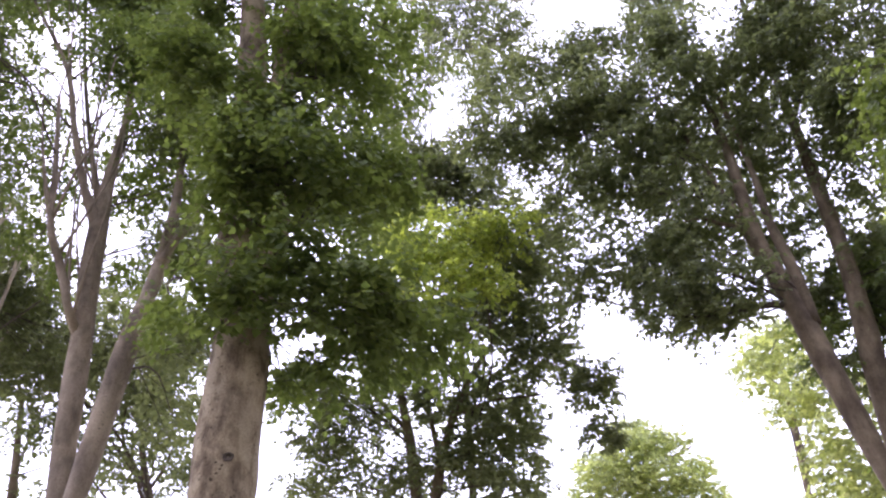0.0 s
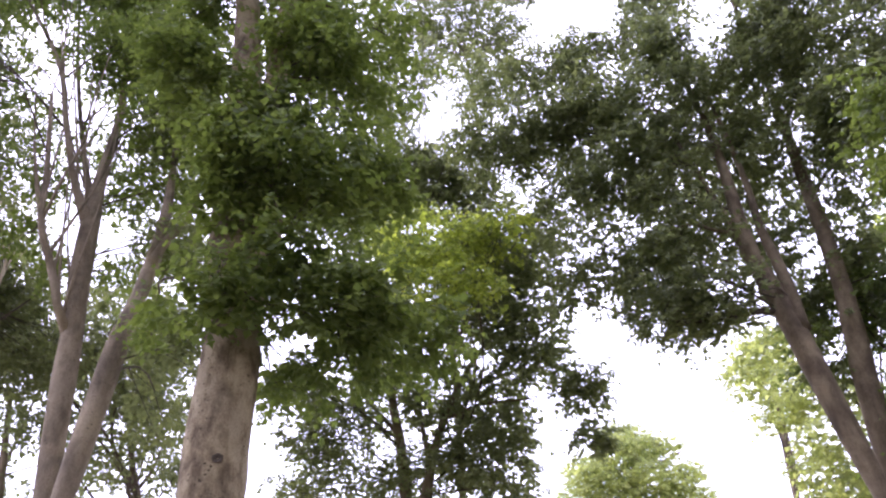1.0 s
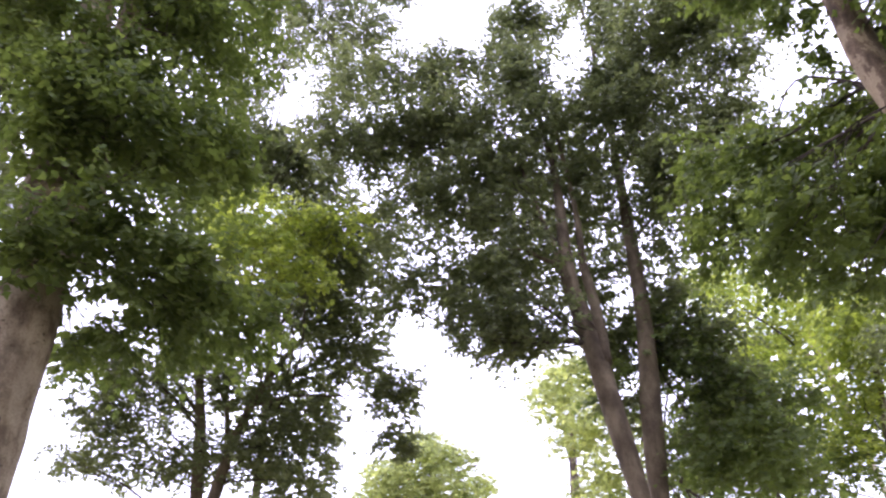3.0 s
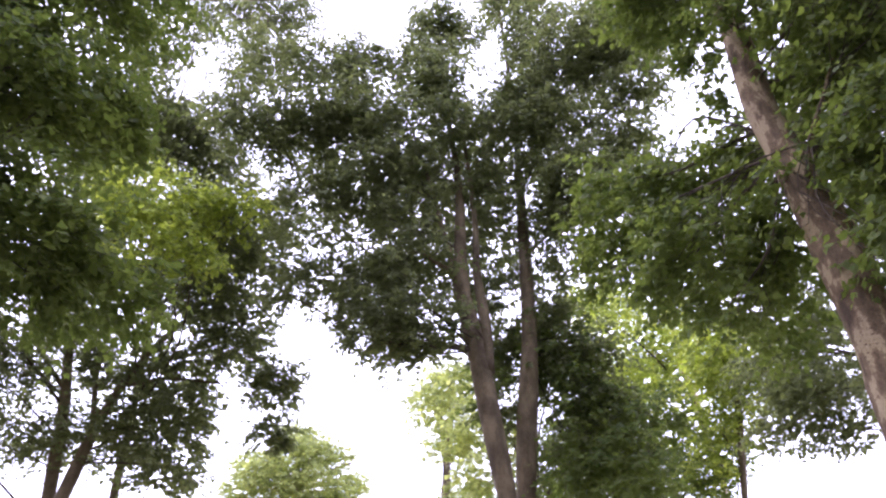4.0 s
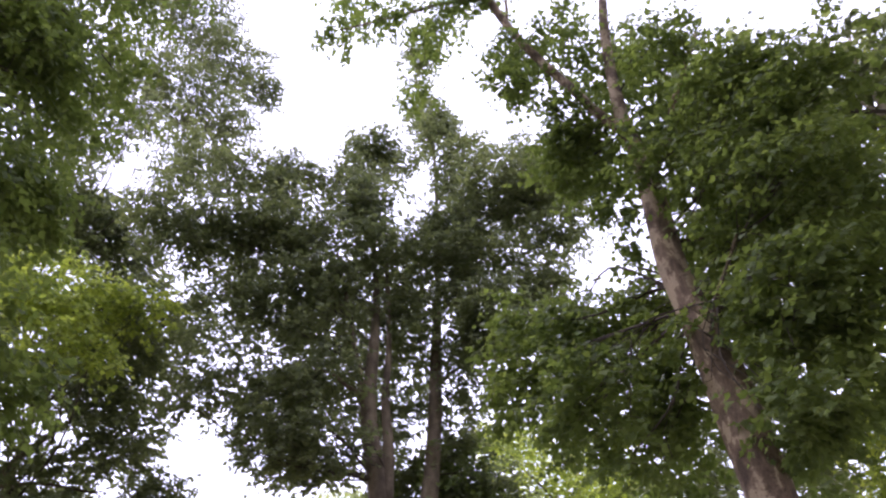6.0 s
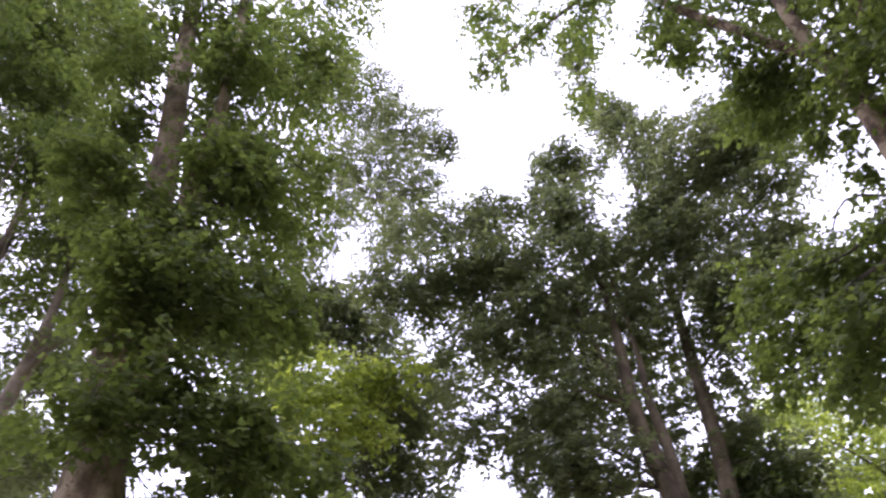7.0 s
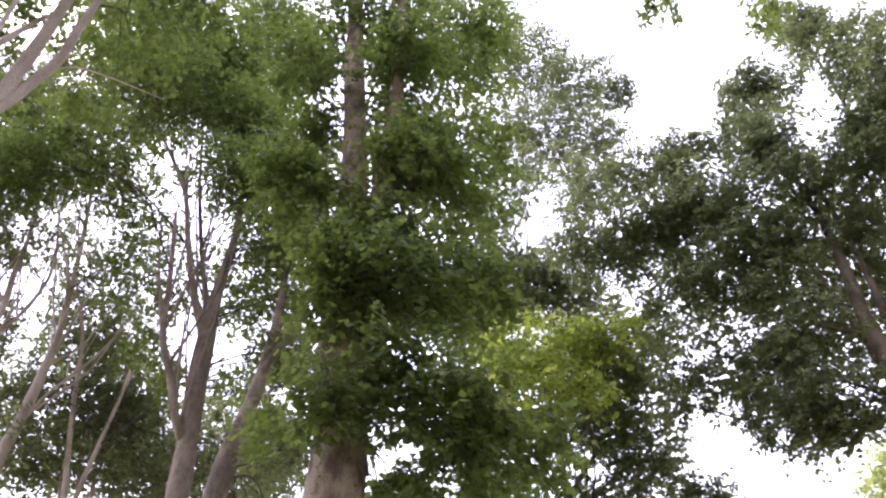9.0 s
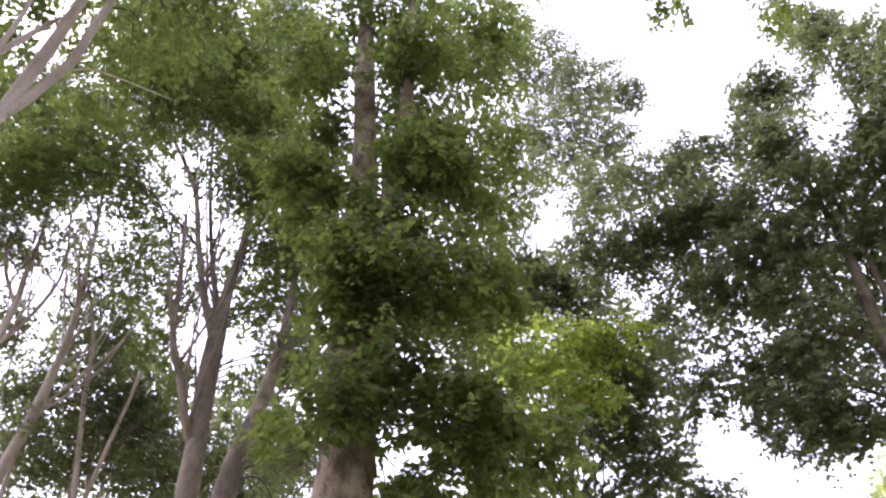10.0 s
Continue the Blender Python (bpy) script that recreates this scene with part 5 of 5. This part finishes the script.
# unseen broad leafy tree at right rear, added to cut the sky light
stems = [
    [(11.05, -5.2, 0, 0.52), (11.05, -5.2, 5.2, 0.39), (10.79, -5.46, 10.4, 0.29), (10.66, -5.46, 16.9, 0.13)],
]
low_boughs = [
    (7.8, -1.95, 14.3, 2.6, 1.82, 0.9), (13, -5.85, 9.1, 2.86, 2.08, 0.9), (6.5, -3.25, 15.6, 2.6, 1.56, 0.9),
    (3.9, -1.95, 16.9, 2.6, 1.56, 0.9), (7.15, -0.65, 17.55, 2.34, 1.56, 0.9),
    (10.4, -5.2, 7.8, 2.86, 1.95, 0.8), (8.45, -3.9, 10.4, 2.6, 2.08, 0.9), (12.35, -2.6, 11.7, 2.6, 2.08, 0.9),
    (10.4, -7.8, 11.7, 2.6, 2.08, 0.9), (8.45, -5.85, 14.3, 2.6, 2.08, 0.9), (11.7, -3.9, 15.6, 2.6, 2.08, 0.9),
    (9.75, -4.55, 18.2, 2.34, 1.95, 0.9)]
make_tree("plane_tree", "unseen broad leafy tree at right rear, added for shade", stems, low_boughs, BARK_GREY, LEAF_HAZE_GREY, 144, leaf_size=0.3, crowd=1.7, blade=KITE, group="trees of the grove")

# unseen broad leafy tree behind the camera, added to darken the leaf fronts
stems = [
    [(4.55, -11.05, 0, 0.52), (4.55, -11.05, 5.2, 0.39), (4.42, -10.79, 10.4, 0.29), (4.29, -10.4, 16.9, 0.13)],
]
low_boughs = [
    (5.2, -6.5, 13, 2.86, 1.82, 0.9), (8.45, -8.45, 14.3, 2.86, 1.95, 0.9), (0.65, -7.8, 14.3, 2.86, 1.95, 0.9),
    (3.25, -4.55, 19.5, 2.86, 1.56, 0.9), (2.6, -5.85, 16.25, 2.6, 1.56, 0.9),
    (0.65, -3.25, 17.55, 2.6, 1.56, 0.9), (1.95, 0, 19.5, 2.34, 1.56, 0.9), (3.9, -10.4, 7.8, 2.86, 1.95, 0.8),
    (6.5, -9.1, 10.4, 2.6, 2.08, 0.9), (1.95, -9.1, 11.05, 2.6, 2.08, 0.9), (4.55, -7.8, 13, 2.6, 2.08, 0.9),
    (5.85, -11.05, 14.95, 2.6, 2.08, 0.9), (2.6, -10.4, 15.6, 2.6, 2.08, 0.9),
    (4.29, -9.1, 18.2, 2.34, 1.95, 0.9)]
make_tree("plane_tree", "unseen broad leafy tree behind the camera, added for shade", stems, low_boughs, BARK_GREY, LEAF_HAZE_GREY, 151, leaf_size=0.3, crowd=1.7, blade=KITE, group="trees of the grove")

# leafy filler tree beside the mottled one, added to block light from the right
stems = [
    [(16.9, 1.95, 0, 0.45), (16.9, 1.95, 5.2, 0.36), (16.9, 1.69, 10.4, 0.26), (16.64, 1.56, 16.9, 0.13)],
]
low_boughs = [
    (16.9, 1.3, 7.8, 2.6, 1.95, 0.8), (15.6, -1.3, 10.4, 2.6, 2.08, 0.9), (18.2, 2.6, 11.7, 2.6, 2.08, 0.9),
    (14.95, 0, 14.3, 2.6, 2.08, 0.9), (16.9, 1.3, 16.9, 2.34, 1.95, 0.9)]
# these boughs close the sky holes behind the mottled tree
full_boughs = [
    (12.94, 5.34, 13.84, 1.48, 1.48, 1), (12.68, 7.03, 11.32, 1.55, 1.31, 1), (12.58, 6.14, 15.44, 1.61, 1.15, 1), (12.21, 5.76, 16.62, 1.88, 1.54, 1),
    (11.88, 7.41, 13.03, 1.37, 1.2, 0.9), (12.39, 7.52, 8.94, 1.02, 0.77, 0.8), (12.63, 3.07, 15.11, 1.38, 1.15, 1), (12.35, 4.07, 11.73, 0.82, 1.09, 1)]
make_tree("plane_tree", "leafy filler tree beside the mottled one, added to block light", stems, low_boughs + full_boughs, BARK_GREY, LEAF_HAZE_GREY, 158, leaf_size=0.3, crowd=1.7, blade=KITE, group="trees of the grove")

# unseen broad leafy tree spreading overhead from left rear, added to cast shade
stems = [
    [(-5.2, -10.4, 0, 0.52), (-5.2, -10.4, 5.2, 0.39), (-4.94, -10.14, 10.4, 0.29), (-4.55, -9.75, 16.9, 0.13)],
]
low_boughs = [
    (-8.45, -8.45, 14.3, 2.86, 1.95, 0.9), (-2.6, -6.5, 13.65, 2.86, 1.82, 0.9),
    (-9.1, -5.2, 16.9, 2.86, 1.82, 0.9), (-5.2, -10.4, 7.8, 2.86, 1.95, 0.8),
    (-3.25, -9.1, 10.4, 2.6, 2.08, 0.9), (-7.15, -9.1, 11.05, 2.6, 2.08, 0.9), (-4.55, -7.8, 13, 2.6, 2.08, 0.9),
    (-2.6, -9.1, 14.95, 2.6, 2.08, 0.9), (-6.5, -10.4, 15.6, 2.6, 2.08, 0.9),
    (-3.9, -5.85, 16.25, 2.6, 1.56, 0.9), (-1.95, -3.25, 17.55, 2.6, 1.56, 0.9),
    (-1.3, -0.65, 19.5, 2.34, 1.56, 0.9), (-4.55, -8.45, 18.2, 2.34, 1.95, 0.9)]
make_tree("plane_tree", "unseen broad leafy tree spreading overhead, added for shade", stems, low_boughs, BARK_GREY, LEAF_HAZE_GREY, 165, leaf_size=0.3, crowd=1.7, blade=KITE, group="trees of the grove")

# unseen leafy tree at far left rear, added to hide the sky there
stems = [
    [(-13, -7.8, 0, 0.52), (-13, -7.8, 5.2, 0.39), (-12.74, -7.54, 10.4, 0.29), (-12.35, -7.15, 16.9, 0.13)],
]
low_boughs = [
    (-13, -7.8, 7.8, 2.86, 1.95, 0.8), (-11.7, -6.5, 10.4, 2.6, 2.08, 0.9), (-14.3, -6.5, 11.05, 2.6, 2.08, 0.9),
    (-11.7, -9.1, 13, 2.6, 2.08, 0.9), (-11.05, -6.5, 14.95, 2.6, 2.08, 0.9),
    (-13.5, -2.5, 9, 2.6, 2, 0.9), (-12.5, -2, 12.6, 2.6, 2, 0.9), (-12, -3.5, 16, 2.6, 1.9, 0.9), (-9.5, -4, 18.6, 2.5, 1.6, 0.9)]
make_tree("plane_tree", "unseen leafy tree at far left rear, added for shade", stems, low_boughs, BARK_GREY, LEAF_HAZE_GREY, 172, leaf_size=0.3, crowd=1.7, blade=KITE, group="trees of the grove")

# dense green tree low beyond the paired trunks
stems = [
    [(13.14, 21.04, 0, 0.197), (13.22, 20.98, 0.4, 0.158), (14.81, 19.77, 8.36, 0.126),
     (15.06, 19.58, 9.61, 0.102), (15.43, 19.28, 11.63, 0.062)],
]
low_boughs = [
    (12, 18.5, 10, 1.1, 1.1, 1), (13.2, 17.8, 11.1, 0.79, 0.79, 0.9), (13.1, 17.8, 8.7, 1.04, 0.89, 1),
    (11, 19.2, 8.8, 0.93, 0.77, 0.9), (14.5, 20, 9.6, 1.37, 1.03, 1), (15.6, 18.3, 9.1, 1.29, 1.13, 1),
    (15.7, 19.1, 10.8, 1.04, 0.87, 0.9), (13.8, 22, 10, 0.92, 0.92, 0.8), (14.8, 19.8, 8.4, 1.49, 0.66, 1),
    (17, 18, 10.3, 0.83, 1, 0.8)]
full_boughs = [
    (9.17, 14.31, 10.38, 1.06, 1.25, 1.1), (7.78, 15.12, 9.61, 0.78, 0.99, 0.8), (9.71, 13.95, 8.92, 0.76, 0.85, 1), (9.68, 13.98, 7.91, 1.37, 1.22, 1.1),
    (9.35, 14.2, 9.58, 0.73, 0.81, 1), (9.82, 13.26, 7.12, 0.96, 0.94, 1.1), (8.8, 13.95, 7.2, 0.88, 0.75, 1.1), (10.95, 13.65, 8.75, 0.82, 0.79, 0.9)]
make_tree("background_tree", "dense green tree low beyond the paired trunks", stems, low_boughs + full_boughs, BARK_GREY, LEAF_DARK, 179, clump=0.25, crowd=1.2, leaf_size=0.142, group="trees of the grove")

# leafy tree filling the gap behind grey trunks
stems = [
    [(-5.79, 21.48, 0, 0.189), (-5.9, 21.44, 0.4, 0.151), (-8.44, 20.42, 9.74, 0.121),
     (-8.69, 20.32, 10.66, 0.104), (-8.91, 20.23, 11.8, 0.065)],
    [(-8.52, 20.39, 10.05, 0.054), (-8.22, 20.51, 10.69, 0.042), (-8.04, 20.59, 11.53, 0.022)],
]
low_boughs = [
    (-8.4, 19, 16.1, 0.81, 0.81, 0.8), (-8, 19.2, 13.9, 0.91, 0.76, 0.8), (-8.6, 20.4, 11.2, 1.29, 0.97, 0.5),
    (-8, 19.9, 14, 0.77, 0.95, 0.8), (-9.4, 19.3, 15, 1.04, 0.78, 0.8), (-7.8, 20, 12.3, 0.9, 0.99, 0.7),
    (-9.2, 20.1, 13, 1.01, 0.84, 0.8), (-7.6, 20.7, 10.4, 0.8, 0.64, 0.7), (-9.4, 20, 10.3, 0.94, 0.62, 0.5)]
full_boughs = [
    (-9.47, 15.31, 11.26, 1.02, 0.96, 0.8), (-7.47, 16.38, 11.63, 0.81, 1.26, 0.8), (-7.22, 17.58, 10.7, 0.83, 1.05, 0.9), (-7.92, 17.27, 9.77, 0.79, 0.76, 0.6),
    (-9.33, 16.55, 10.45, 0.92, 1, 0.9), (-8.4, 15.92, 11.79, 0.8, 0.99, 0.9), (-9.86, 15.06, 12.36, 0.78, 0.73, 0.8), (-6.93, 16.61, 12.02, 0.69, 0.77, 0.9),
    (-7.96, 17.25, 10.93, 0.68, 0.78, 0.9), (-6.93, 18.76, 9.71, 0.56, 0.54, 0.9)]
make_tree("background_tree", "leafy tree filling the gap behind grey trunks", stems, low_boughs + full_boughs, BARK_GREY, LEAF_HAZE_GREY, 186, leaf_size=0.132, group="trees of the grove")

# shaded leafy tree low behind leaning trunks
stems = [
    [(-9.74, 18.43, 0, 0.175), (-9.78, 18.41, 0.4, 0.14), (-10.69, 17.85, 9.05, 0.112),
     (-10.82, 17.77, 10.29, 0.089), (-10.99, 17.66, 11.78, 0.056)],
    [(-10.76, 17.8, 9.73, 0.046), (-10.61, 17.89, 10.92, 0.037), (-10.38, 18.03, 12.89, 0.02)],
]
low_boughs = [
    (-9.8, 18.9, 13, 0.64, 0.97, 0.8), (-10.4, 18.6, 15.1, 0.67, 1.01, 0.6), (-11.8, 17.8, 14.3, 0.8, 0.8, 0.7),
    (-9.6, 19.9, 10.8, 0.63, 0.79, 0.6), (-11.2, 17.5, 14.1, 1.03, 0.79, 0.65),
    (-11.2, 17.5, 12.5, 1.06, 0.76, 0.65), (-10.7, 17.8, 11.4, 0.89, 0.59, 0.6),
    (-10.8, 17.8, 9.6, 0.84, 0.56, 0.5), (-11.5, 17.3, 16.1, 0.99, 0.91, 0.8),
    (-9.8, 19.8, 11.7, 0.64, 0.96, 0.5), (-10.6, 17.9, 13.5, 0.79, 0.79, 0.8)]
full_boughs = [
    (-11.26, 16.53, 14.75, 1.72, 1.14, 0.6), (-12.13, 15.9, 12.48, 1.99, 1.07, 0.6), (-10.36, 17.11, 12.38, 1.32, 0.69, 0.7), (-8.43, 17.03, 14.4, 0.93, 1.13, 0.7),
    (-7.43, 17.49, 12.33, 0.87, 0.68, 0.8)]
make_tree("background_tree", "shaded leafy tree low behind leaning trunks", stems, low_boughs + full_boughs, BARK_GREY, LEAF_HAZE_GREY, 193, crowd=0.6, leaf_size=0.132, group="trees of the grove")

# ---------------------------------------------------------------- scars on the tall plane's trunk
rng = np.random.default_rng(5)
KNOT = Vector((-2.437, 7.728, 5.084))
facing = Vector((0.128, -0.322, 0)).normalized()
ring = bmesh.new()
segments, tubes = 14, 7
grid = []
for a in range(segments):
    t = 2 * math.pi * a / segments
    rim = 0.040 * (1 + 0.12 * math.sin(2 * t + 1) + 0.06 * math.sin(5 * t))
    row = []
    for c in range(tubes):
        u = math.pi * c / (tubes - 1)
        row.append(ring.verts.new((math.cos(t) * (rim + 0.016 * math.cos(u)), math.sin(t) * (rim + 0.016 * math.cos(u)), 0.014 * math.sin(u))))
    grid.append(row)
for a in range(segments):
    for c in range(tubes - 1):
        ring.faces.new((grid[a][c], grid[(a + 1) % segments][c], grid[(a + 1) % segments][c + 1], grid[a][c + 1]))
hollow = ring.verts.new((0, 0, -0.012))
for a in range(segments):
    ring.faces.new((grid[a][tubes - 1], grid[(a + 1) % segments][tubes - 1], hollow))
me = bpy.data.meshes.new("knot")
ring.to_mesh(me)
ring.free()
me.polygons.foreach_set("use_smooth", [True] * len(me.polygons))
me.materials.append(BARK_YOUNG)
knot = new("knot", me)
knot.parent = tall_plane
knot.matrix_basis = tall_plane.matrix_basis.inverted() @ Matrix.Translation(KNOT) @ facing.to_track_quat("Z", "Y").to_matrix().to_4x4()
tagged(knot, "dark healed knot in the bark")

# the torn stub where a limb broke away, with splintered pale wood at its end
v, f = tube(glide([(-2.36, 8.04, 7.13, 0.11), (-2.18, 7.76, 7.12, 0.09), (-2.14, 7.64, 7.19, 0.075)]), 11, rng, 0.10)
v = np.array(v)
ends = v[-11:]
ends[:, 2] += rng.uniform(-0.01, 0.13, 11)
v[-11:] = ends
mesh_object("broken_stub", [tuple(q) for q in v], f, BARK_PALE, tall_plane, True, "torn stub of a broken limb with pale splintered wood")
